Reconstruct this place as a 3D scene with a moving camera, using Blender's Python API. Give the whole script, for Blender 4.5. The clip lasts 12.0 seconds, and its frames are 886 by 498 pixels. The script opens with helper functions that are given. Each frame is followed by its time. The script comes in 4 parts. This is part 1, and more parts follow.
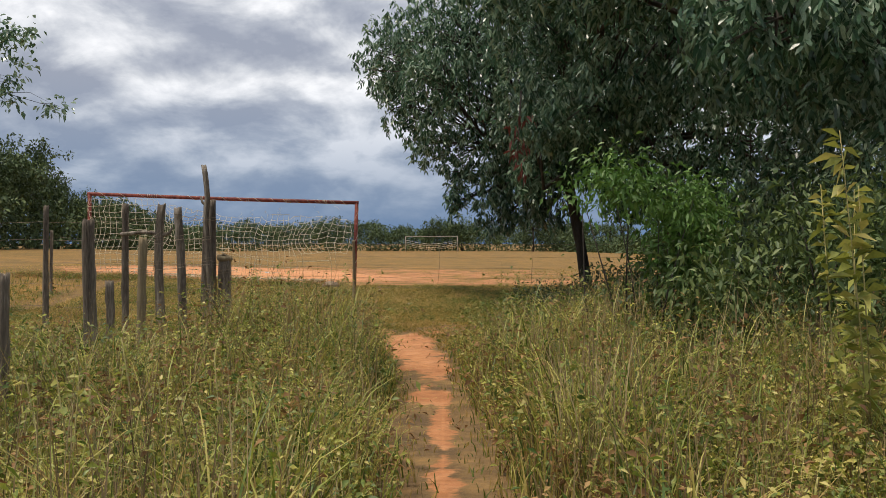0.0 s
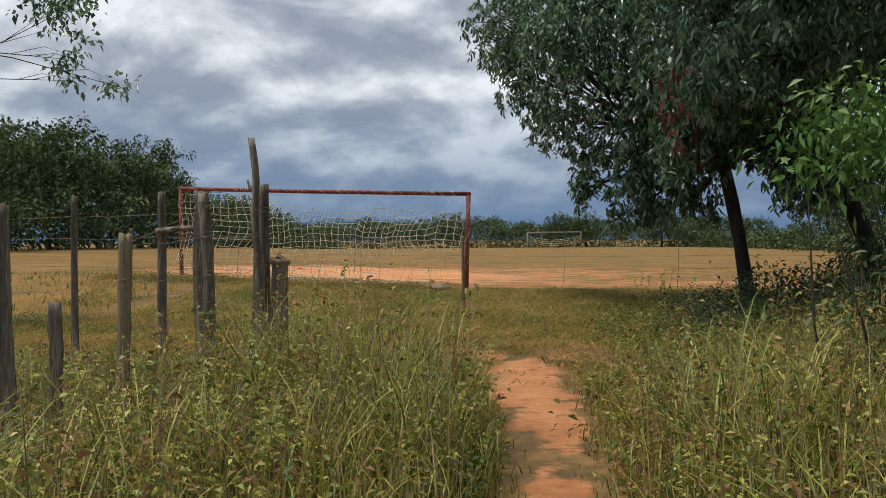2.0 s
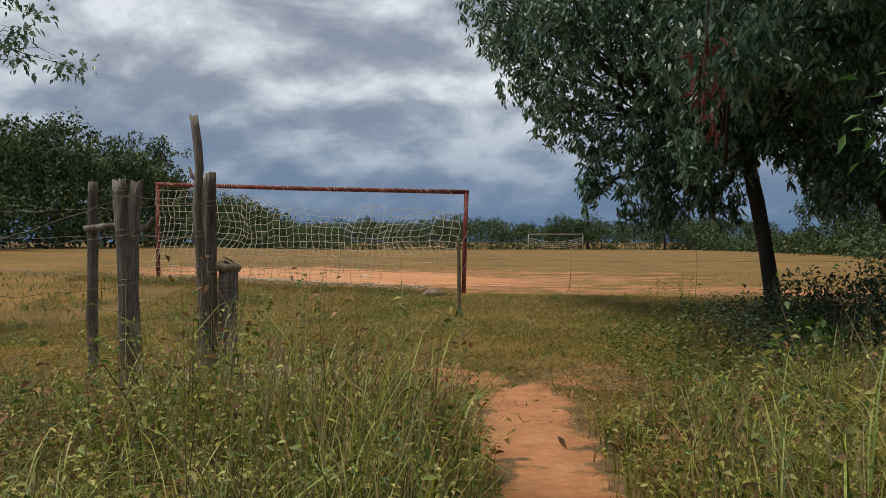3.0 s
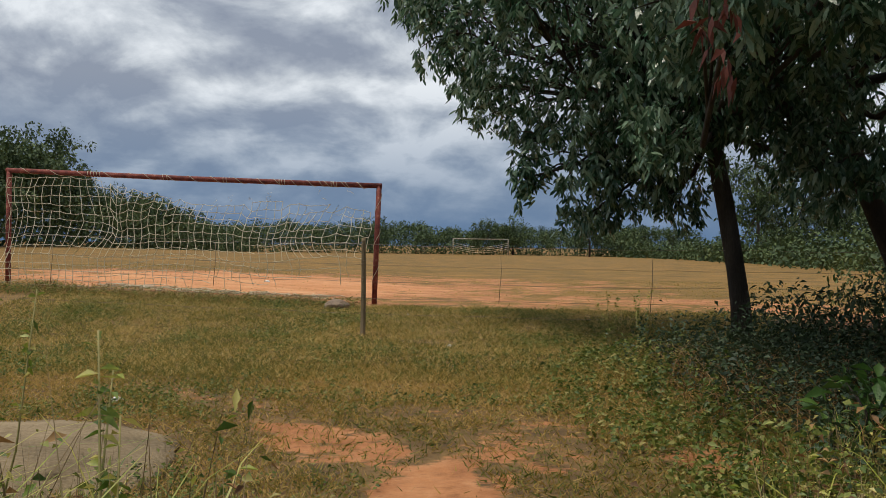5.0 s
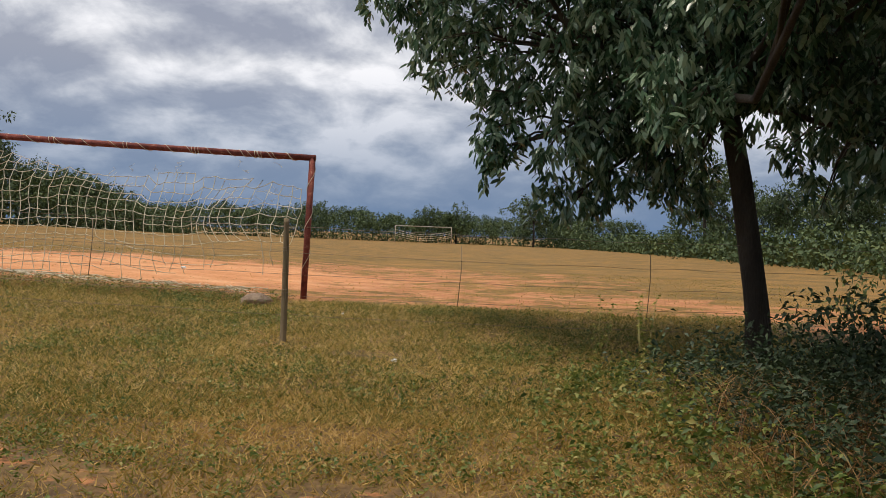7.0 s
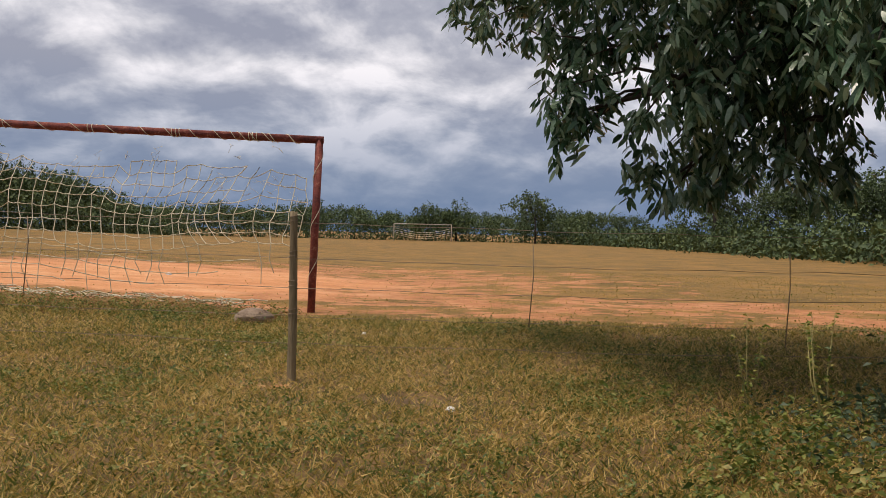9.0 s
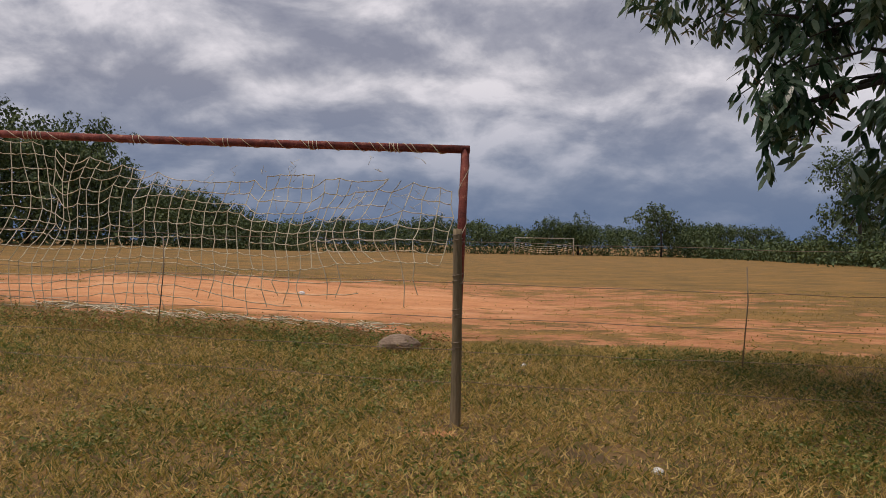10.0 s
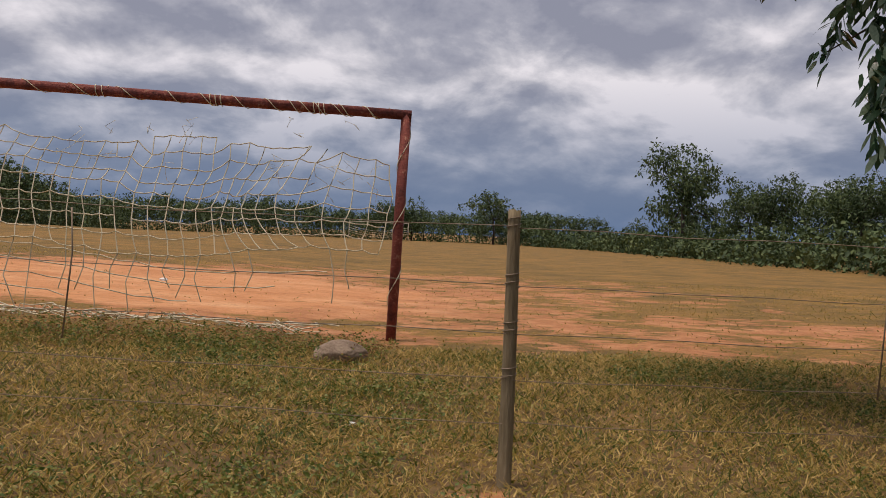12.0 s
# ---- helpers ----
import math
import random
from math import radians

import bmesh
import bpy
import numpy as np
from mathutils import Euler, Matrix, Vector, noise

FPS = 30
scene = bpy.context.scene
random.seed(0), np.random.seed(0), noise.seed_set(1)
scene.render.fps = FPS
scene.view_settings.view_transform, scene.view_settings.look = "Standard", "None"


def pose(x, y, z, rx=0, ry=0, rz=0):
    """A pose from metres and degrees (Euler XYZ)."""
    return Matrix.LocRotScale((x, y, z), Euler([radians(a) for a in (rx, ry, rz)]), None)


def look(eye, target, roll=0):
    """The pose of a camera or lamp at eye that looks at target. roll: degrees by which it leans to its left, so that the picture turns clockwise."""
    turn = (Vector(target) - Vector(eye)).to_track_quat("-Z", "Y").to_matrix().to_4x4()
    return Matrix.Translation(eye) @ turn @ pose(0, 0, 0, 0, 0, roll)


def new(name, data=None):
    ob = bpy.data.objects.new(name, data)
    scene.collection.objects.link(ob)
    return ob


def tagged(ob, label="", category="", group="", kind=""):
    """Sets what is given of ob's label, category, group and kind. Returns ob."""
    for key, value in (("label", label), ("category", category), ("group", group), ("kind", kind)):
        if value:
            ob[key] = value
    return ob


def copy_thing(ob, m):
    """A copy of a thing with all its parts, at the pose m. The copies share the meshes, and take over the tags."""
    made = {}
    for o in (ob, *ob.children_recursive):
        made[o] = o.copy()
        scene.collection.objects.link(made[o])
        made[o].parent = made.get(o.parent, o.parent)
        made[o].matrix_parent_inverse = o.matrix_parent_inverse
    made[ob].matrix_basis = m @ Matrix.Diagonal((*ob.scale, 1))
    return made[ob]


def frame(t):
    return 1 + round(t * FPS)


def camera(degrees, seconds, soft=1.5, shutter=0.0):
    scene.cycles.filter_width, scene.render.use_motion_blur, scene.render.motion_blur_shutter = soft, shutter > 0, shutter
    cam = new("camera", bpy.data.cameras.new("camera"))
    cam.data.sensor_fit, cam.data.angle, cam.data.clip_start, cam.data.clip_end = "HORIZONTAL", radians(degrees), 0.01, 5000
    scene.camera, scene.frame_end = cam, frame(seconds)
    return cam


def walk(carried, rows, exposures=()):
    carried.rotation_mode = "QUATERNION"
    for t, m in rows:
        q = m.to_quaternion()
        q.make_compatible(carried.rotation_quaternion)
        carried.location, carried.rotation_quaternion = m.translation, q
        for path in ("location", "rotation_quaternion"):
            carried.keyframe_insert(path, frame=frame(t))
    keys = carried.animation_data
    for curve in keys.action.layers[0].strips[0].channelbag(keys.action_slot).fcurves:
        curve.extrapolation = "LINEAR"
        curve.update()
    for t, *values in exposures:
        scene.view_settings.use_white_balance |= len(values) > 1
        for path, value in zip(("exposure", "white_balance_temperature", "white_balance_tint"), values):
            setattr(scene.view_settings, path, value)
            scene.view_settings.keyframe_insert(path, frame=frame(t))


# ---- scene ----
cam = camera(53.7, 12.0, soft=0.7)
METRES, EYE, TILT, LEAN, TURN = 15.6, 1.30, -0.35, 0.0, 0.0
ROWS = [
    (0.0, 0.0, 0.0, 0.0, 0.0, 0.0, -0.0),
    (0.5, 0.0037, 0.0492, 0.0, 0.85, 0.02, 0.33),
    (1.0, 0.0057, 0.0934, 0.0005, 1.74, 0.39, 0.24),
    (1.5, 0.0021, 0.1423, 0.0008, 2.65, 0.04, 0.73),
    (2.0, -0.0038, 0.1905, 0.0013, 7.97, -0.21, 0.4),
    (2.5, -0.0068, 0.2388, 0.0021, 8.12, -0.17, 0.05),
    (4.5, -0.0154, 0.4242, 0.0021, 6.82, -0.01, -0.29),
    (5.0, -0.0137, 0.4653, 0.0017, 3.14, 0.18, -0.79),
    (5.5, -0.0179, 0.5067, 0.0024, 0.87, -0.33, -1.19),
    (6.0, -0.0196, 0.5468, 0.0024, 1.13, -0.66, -0.95),
    (6.5, -0.0215, 0.5875, 0.0021, 0.41, -0.62, -1.63),
    (8.5, -0.0471, 0.7467, 0.0, -2.91, -0.35, -2.13),
    (9.0, -0.0578, 0.7873, 0.0009, -0.98, -0.68, -1.32),
    (9.5, -0.0707, 0.8191, 0.0014, 4.35, -0.55, -1.24),
    (10.0, -0.0873, 0.8526, 0.0034, 6.71, 0.08, -0.99),
    (10.5, -0.1042, 0.8826, 0.0043, 5.4, 0.55, -2.0),
    (11.0, -0.1258, 0.9097, 0.0042, 2.04, 0.46, -2.17),
    (11.5, -0.1444, 0.9356, 0.0036, -0.94, -0.45, -2.27),
    (12.0, -0.169, 0.9593, 0.0027, -4.78, -0.64, -2.43),
]
walk(cam, [(t, pose(0, 0, EYE, TILT, LEAN, TURN) @ pose(METRES * x, METRES * y, METRES * z, 90 + pitch, roll, yaw)) for t, x, y, z, yaw, pitch, roll in ROWS],
     [(0.0, 0.3, 6600, 10), (1.5, 0.27, 6400, 8), (2.5, -0.05, 6250, 6), (4.5, -0.1, 6300, 7), (5.5, 0.15, 6350, 7), (6.5, 0.2, 6500, 10), (8.5, 0.25, 6750, 14),
      (9.5, 0.0, 6700, 17), (10.5, -0.3, 6650, 18), (11.2, -0.2, 6700, 18), (12.0, -0.1, 6700, 18)])

# ---- light ----
SUN_EL, SUN_AZ = radians(71), radians(258)
world = bpy.data.worlds.new("world")
scene.world = world
world.use_nodes = True
wn, wl = world.node_tree.nodes, world.node_tree.links
wn.clear()


def wnode(kind, **sets):
    n = wn.new(kind)
    for k, v in sets.items():
        n.inputs[k.replace("_", " ")].default_value = v
    return n


def wmath(op, a, b=None, clamp=False):
    n = wn.new("ShaderNodeMath")
    n.operation, n.use_clamp = op, clamp
    for i, v in enumerate((a, b)):
        if v is None:
            continue
        if isinstance(v, (int, float)):
            n.inputs[i].default_value = v
        else:
            wl.new(v, n.inputs[i])
    return n.outputs[0]


sky = wn.new("ShaderNodeTexSky")
sky.sky_type, sky.sun_disc = "NISHITA", False
sky.sun_elevation, sky.sun_rotation = SUN_EL, SUN_AZ
coord = wn.new("ShaderNodeTexCoord")
sep = wn.new("ShaderNodeSeparateXYZ")
wl.new(coord.outputs["Generated"], sep.inputs[0])
height = wmath("MAXIMUM", sep.outputs[2], 0.0)
flat = wmath("ADD", height, 0.42)
over = wn.new("ShaderNodeCombineXYZ")
wl.new(wmath("DIVIDE", sep.outputs[0], flat), over.inputs[0])
wl.new(wmath("DIVIDE", sep.outputs[1], flat), over.inputs[1])


def cloud_mass(zoom):
    """Uneven cloud thickness on a flat layer overhead; zoom below 1 looks a little higher up the sky."""
    place = wn.new("ShaderNodeVectorMath")
    place.operation = "MULTIPLY_ADD"
    place.inputs[1].default_value, place.inputs[2].default_value = (zoom, zoom, 1.0), (3.1, 1.7, 0.0)
    wl.new(over.outputs[0], place.inputs[0])
    total = None
    for scale_, detail_, rough_, share in ((1.9, 4.0, 0.48, 0.58), (4.6, 9.0, 0.58, 0.42)):
        tex = wnode("ShaderNodeTexNoise", Scale=scale_, Detail=detail_, Roughness=rough_, Distortion=0.25)
        wl.new(place.outputs[0], tex.inputs["Vector"])
        one = wmath("MULTIPLY", tex.outputs[0], share)
        total = one if total is None else wmath("ADD", total, one)
    return total


# the tops of the billows catch the light, their bases stay grey
dens = cloud_mass(1.0)
dens = wmath("ADD", dens, wmath("MULTIPLY", wmath("SUBTRACT", dens, cloud_mass(0.95)), 1.15))
clouds = wn.new("ShaderNodeValToRGB")
clouds.color_ramp.elements[0].position, clouds.color_ramp.elements[0].color = 0.36, (0.31, 0.34, 0.42, 1)
clouds.color_ramp.elements[1].position, clouds.color_ramp.elements[1].color = 0.66, (0.93, 0.94, 0.97, 1)
for at_, tone in ((0.46, (0.43, 0.46, 0.53, 1)), (0.54, (0.62, 0.645, 0.695, 1))):
    clouds.color_ramp.elements.new(at_).color = tone
wl.new(dens, clouds.inputs[0])
haze = wn.new("ShaderNodeMixRGB")
haze.inputs[2].default_value = (0.11, 0.20, 0.36, 1)
wl.new(wmath("SUBTRACT", 1.05, wmath("DIVIDE", height, 0.17), True), haze.inputs[0])
wl.new(clouds.outputs[0], haze.inputs[1])
b_sky, b_cloud = wnode("ShaderNodeBackground", Strength=0.06), wnode("ShaderNodeBackground", Strength=0.94)
wl.new(sky.outputs[0], b_sky.inputs[0])
wl.new(haze.outputs[0], b_cloud.inputs[0])
both = wn.new("ShaderNodeMixShader")
both.inputs[0].default_value = 0.90
wl.new(b_sky.outputs[0], both.inputs[1])
wl.new(b_cloud.outputs[0], both.inputs[2])
wl.new(both.outputs[0], wn.new("ShaderNodeOutputWorld").inputs[0])

sun = new("sun", bpy.data.lights.new("sun", "SUN"))
sun.data.energy, sun.data.angle, sun.data.color = 2.8, radians(18), (1.0, 0.91, 0.76)
sun.matrix_basis = look((0, 0, 60), (60 * -math.cos(SUN_EL) * math.sin(SUN_AZ), 60 * -math.cos(SUN_EL) * math.cos(SUN_AZ), 60 - 60 * math.sin(SUN_EL)))


# ---- materials ----
def material(name, stops, scale=6.0, rough=0.8, bump=0.3, detail=6.0, fine_scale=60.0, metallic=0.0, island=0.0, thin=0.0, stretch=(1, 1, 1), contrast=1.0):
    """Colours blended by two scales of noise; island: how much each loose piece varies; thin: light let through."""
    m = bpy.data.materials.new(name)
    m.use_nodes = True
    n, l = m.node_tree.nodes, m.node_tree.links
    b = n["Principled BSDF"]
    b.inputs["Roughness"].default_value, b.inputs["Metallic"].default_value = rough, metallic
    tc, mp = n.new("ShaderNodeTexCoord"), n.new("ShaderNodeMapping")
    mp.inputs["Scale"].default_value = stretch
    l.new(tc.outputs["Object"], mp.inputs[0])
    n1, n2 = n.new("ShaderNodeTexNoise"), n.new("ShaderNodeTexNoise")
    n1.inputs["Scale"].default_value, n1.inputs["Detail"].default_value = scale, detail
    n2.inputs["Scale"].default_value, n2.inputs["Detail"].default_value = fine_scale, 4.0
    l.new(mp.outputs[0], n1.inputs["Vector"])
    l.new(mp.outputs[0], n2.inputs["Vector"])
    mix = n.new("ShaderNodeMath")
    mix.operation = "MULTIPLY_ADD"
    mix.inputs[1].default_value = 0.35
    l.new(n2.outputs[0], mix.inputs[0])
    part1 = n.new("ShaderNodeMath")
    part1.operation = "MULTIPLY"
    part1.inputs[1].default_value = 0.65
    l.new(n1.outputs[0], part1.inputs[0])
    l.new(part1.outputs[0], mix.inputs[2])
    fac = mix.outputs[0]
    if island:
        g, mm = n.new("ShaderNodeNewGeometry"), n.new("ShaderNodeMath")
        mm.operation = "MULTIPLY_ADD"
        mm.inputs[1].default_value = island
        l.new(g.outputs["Random Per Island"], mm.inputs[0])
        sub = n.new("ShaderNodeMath")
        sub.inputs[1].default_value = -island / 2
        l.new(fac, sub.inputs[0])
        l.new(sub.outputs[0], mm.inputs[2])
        fac = mm.outputs[0]
    ramp = n.new("ShaderNodeValToRGB")
    els = ramp.color_ramp.elements
    k = len(stops)
    lo, hi = 0.5 - 0.22 / contrast, 0.5 + 0.22 / contrast
    for i, c in enumerate(stops):
        p = lo + (hi - lo) * i / max(1, k - 1)
        e = els[i] if i < 2 else els.new(p)
        e.position = p
        e.color = (*c, 1)
    l.new(fac, ramp.inputs[0])
    l.new(ramp.outputs[0], b.inputs["Base Color"])
    if bump:
        bp = n.new("ShaderNodeBump")
        bp.inputs["Strength"].default_value, bp.inputs["Distance"].default_value = bump, 0.02
        l.new(n2.outputs[0], bp.inputs["Height"])
        l.new(bp.outputs[0], b.inputs["Normal"])
    if thin:
        tr, ms = n.new("ShaderNodeBsdfTranslucent"), n.new("ShaderNodeMixShader")
        ms.inputs[0].default_value = thin
        l.new(ramp.outputs[0], tr.inputs[0])
        l.new(b.outputs[0], ms.inputs[1])
        l.new(tr.outputs[0], ms.inputs[2])
        l.new(ms.outputs[0], n["Material Output"].inputs[0])
    return m


M_BARK = material("bark", [(0.02, 0.016, 0.012), (0.045, 0.036, 0.028), (0.085, 0.07, 0.055)], 5, 0.95, 0.8, stretch=(1, 1, 0.25))
M_POST = material("weathered_wood", [(0.04, 0.03, 0.023), (0.16, 0.13, 0.10), (0.46, 0.40, 0.33)], 9, 0.95, 1.0, stretch=(1, 1, 0.1), fine_scale=110, contrast=1.25)
M_PALE = material("pale_post_wood", [(0.09, 0.068, 0.038), (0.22, 0.17, 0.10), (0.40, 0.33, 0.21)], 7, 0.9, 0.6, stretch=(1, 1, 0.1), fine_scale=90)
M_RUST = material("rusty_red_paint", [(0.05, 0.016, 0.015), (0.14, 0.032, 0.026), (0.25, 0.058, 0.043), (0.46, 0.27, 0.18)], 9, 0.8, 0.6, metallic=0.1, fine_scale=50)
M_CHALK = material("faded_white_paint", [(0.30, 0.26, 0.19), (0.5, 0.45, 0.36)], 4, 0.8, 0.2)
M_NET = material("net_cord", [(0.52, 0.46, 0.32), (0.76, 0.70, 0.55)], 3, 0.9, 0.0)
M_WIRE = material("rusted_wire", [(0.15, 0.11, 0.08), (0.36, 0.28, 0.2)], 8, 0.7, 0.0, metallic=0.3)
M_ROCK = material("rock", [(0.12, 0.085, 0.06), (0.25, 0.18, 0.13), (0.38, 0.29, 0.21)], 6, 0.95, 0.9, fine_scale=40)
M_LEAF = material("dark_glossy_leaf", [(0.036, 0.085, 0.045), (0.10, 0.185, 0.105), (0.27, 0.37, 0.25)], 0.9, 0.24, 0.0, island=0.6, thin=0.3)
M_FRESH = material("fresh_leaf", [(0.05, 0.12, 0.02), (0.09, 0.19, 0.035), (0.15, 0.25, 0.05)], 1.4, 0.5, 0.0, island=0.3, thin=0.25)
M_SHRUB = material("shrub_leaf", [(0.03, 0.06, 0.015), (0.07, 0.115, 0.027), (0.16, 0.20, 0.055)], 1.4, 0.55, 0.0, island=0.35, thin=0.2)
# leaf green darkened so the colour itself holds the shade under the mangoes
M_SHADED = material("shaded_leaf", [(0.018, 0.038, 0.016), (0.038, 0.07, 0.028), (0.085, 0.12, 0.05)], 1.4, 0.6, 0.0, island=0.4, thin=0.15)
M_RED = material("dead_red_leaf", [(0.06, 0.02, 0.014), (0.15, 0.04, 0.026), (0.24, 0.075, 0.05)], 3, 0.6, 0.0, island=0.3, thin=0.2)
M_FAR = material("far_leaf", [(0.02, 0.042, 0.015), (0.052, 0.09, 0.028), (0.125, 0.165, 0.05)], 0.35, 0.7, 0.0, island=0.3, thin=0.1)
M_YELLOW = material("yellowing_leaf", [(0.18, 0.21, 0.035), (0.34, 0.35, 0.07), (0.50, 0.42, 0.12)], 1.5, 0.5, 0.0, island=0.4, thin=0.35)
M_BROWN = material("withered_leaf", [(0.12, 0.06, 0.025), (0.27, 0.14, 0.05), (0.42, 0.26, 0.10)], 1.5, 0.7, 0.0, island=0.4, thin=0.25)
M_MAT = material("matted_turf", [(0.09, 0.12, 0.018), (0.26, 0.225, 0.04), (0.47, 0.32, 0.08), (0.64, 0.46, 0.17)], 0.7, 0.7, 0.0, island=0.6, thin=0.35, contrast=1.2)
M_HERB = material("green_herb", [(0.05, 0.09, 0.015), (0.105, 0.155, 0.026), (0.21, 0.235, 0.045), (0.37, 0.31, 0.09)], 1.2, 0.55, 0.0, island=0.4, thin=0.3)
M_BUSHY = material("bushy_herb_leaf", [(0.08, 0.125, 0.014), (0.22, 0.26, 0.03), (0.43, 0.42, 0.07), (0.6, 0.5, 0.16)], 1.3, 0.45, 0.0, island=0.5, thin=0.25, contrast=1.1)
M_STEM = material("herb_stem", [(0.14, 0.13, 0.04), (0.30, 0.26, 0.09), (0.48, 0.40, 0.18)], 2.0, 0.7, 0.0, island=0.4)
M_STRAW = material("dead_stalk", [(0.12, 0.08, 0.04), (0.27, 0.19, 0.09), (0.46, 0.35, 0.18)], 2.0, 0.8, 0.0, island=0.4)
M_LITTER = material("white_plastic_litter", [(0.55, 0.55, 0.54), (0.78, 0.78, 0.76)], 9, 0.5, 0.2)
M_SAND = material("pale_sandstone", [(0.10, 0.07, 0.036), (0.22, 0.16, 0.09), (0.35, 0.265, 0.16)], 2.2, 0.95, 1.0, fine_scale=35)
M_GRASS = material("mixed_grass", [(0.07, 0.11, 0.015), (0.17, 0.20, 0.03), (0.38, 0.31, 0.07), (0.52, 0.36, 0.13)], 1.1, 0.6, 0.0, island=0.5, thin=0.35, contrast=1.3)
M_DRY = material("dry_grass", [(0.10, 0.13, 0.02), (0.24, 0.20, 0.038), (0.44, 0.28, 0.07), (0.6, 0.40, 0.14)], 0.45, 0.7, 0.0, island=0.3, thin=0.4, contrast=1.3)
M_WEED = material("green_weed", [(0.07, 0.125, 0.016), (0.18, 0.24, 0.032), (0.34, 0.365, 0.06), (0.5, 0.43, 0.12)], 1.0, 0.5, 0.0, island=0.5, thin=0.35, contrast=1.2)


# ---- mesh helpers ----
def mesh_of(name, verts, faces, mat, smooth=False):
    """faces: an array of quads or triangles."""
    verts, faces = np.asarray(verts, np.float32), np.asarray(faces, np.int32)
    me = bpy.data.meshes.new(name)
    k = faces.shape[1]
    me.vertices.add(len(verts))
    me.vertices.foreach_set("co", verts.ravel())
    me.loops.add(faces.size)
    me.loops.foreach_set("vertex_index", faces.ravel())
    me.polygons.add(len(faces))
    me.polygons.foreach_set("loop_start", np.arange(0, faces.size, k, dtype=np.int32))
    me.polygons.foreach_set("loop_total", np.full(len(faces), k, np.int32))
    me.update(calc_edges=True)
    me.materials.append(mat)
    if smooth:
        me.polygons.foreach_set("use_smooth", np.ones(len(faces), bool))
    return me


def tube(points, radii, sides=8, seed=None, rough=0.0, cap=True):
    """Quads of a tube along points; ends closed by a small ring."""
    points = [Vector(p) for p in points]
    r = random.Random(seed)
    vs, fs = [], []
    up = Vector((0.31, 0.17, 0.93))
    k = len(points)
    if cap:
        points = [points[0]] + points + [points[-1]]
        radii = [radii[0] * 0.02] + list(radii) + [radii[-1] * 0.02]
    for i, p in enumerate(points):
        d = points[min(i + 1, len(points) - 1)] - points[max(i - 1, 0)]
        if d.length < 1e-6:
            d = Vector((0, 0, 1))
        d.normalize()
        a = d.cross(up if abs(d.dot(up)) < 0.95 else Vector((1, 0, 0))).normalized()
        b = d.cross(a)
        for j in range(sides):
            q = 2 * math.pi * j / sides
            rr = radii[i] * (1 + rough * (r.random() - 0.5) * 2)
            vs.append(p + (a * math.cos(q) + b * math.sin(q)) * rr)
    for i in range(len(points) - 1):
        for j in range(sides):
            j2 = (j + 1) % sides
            fs.append((i * sides + j, i * sides + j2, (i + 1) * sides + j2, (i + 1) * sides + j))
    return vs, fs


def merge(pieces):
    vs, fs = [], []
    for v, f in pieces:
        o = len(vs)
        vs.extend(v)
        fs.extend([tuple(i + o for i in q) for q in f])
    return vs, fs


def part(name, vf, mat, parent, label="", smooth=True):
    ob = new(name, mesh_of(name, vf[0], vf[1], mat, smooth))
    ob.parent = parent
    return tagged(ob, label)


def thing(name, at, label, category, group="", kind=""):
    e = new(name)
    e.location = at
    e.empty_display_size = 0.2
    return tagged(e, label, category, group, kind)


def unit(v):
    return v / np.maximum(np.linalg.norm(v, axis=1, keepdims=True), 1e-6)


def leaf_arrays(at, way, length, width, rng, droop=0.25):
    """Two-sided pointed leaves with a bend: four triangles each, as two quads."""
    n = len(at)
    way = unit(way)
    side = unit(np.cross(way, rng.normal(size=(n, 3)) + np.array([0, 0, 1.2])))
    nor = np.cross(side, way)
    L, W = np.asarray(length).reshape(-1, 1), np.asarray(width).reshape(-1, 1)
    mid = at + way * L * 0.5
    tip = at + way * L - np.array([0, 0, 1]) * L * droop
    left, right = mid - side * W / 2 + nor * W * 0.12, mid + side * W / 2 + nor * W * 0.12
    v = np.stack([at, left, tip, right], 1).reshape(-1, 3)
    i = np.arange(n)[:, None] * 4
    f = np.concatenate([i + np.array([[0, 1, 2]]), i + np.array([[0, 2, 3]])], 0)
    return v, f


def blade_leaves(at, way, length, width, rng, droop=0.25):
    """Long leaves with nearly parallel sides and a blunt tip, bent down along their length."""
    n = len(at)
    way = unit(way)
    side = unit(np.cross(way, rng.normal(size=(n, 3)) * 0.8 + np.array([0, 0, 1.0])))
    L, W = np.asarray(length).reshape(-1, 1), np.asarray(width).reshape(-1, 1)
    down = np.array([0, 0, -1.0])
    a, b, tip = (at + way * L * f + down * L * droop * f * f for f in (0.3, 0.72, 1.0))
    v = np.stack([at, a - side * W * 0.46, b - side * W * 0.44, tip, b + side * W * 0.44, a + side * W * 0.46], 1).reshape(-1, 3)
    i = np.arange(n)[:, None] * 6
    return v, np.concatenate([i + np.array([[0, 1, 2, 5]]), i + np.array([[2, 3, 4, 5]])], 0)


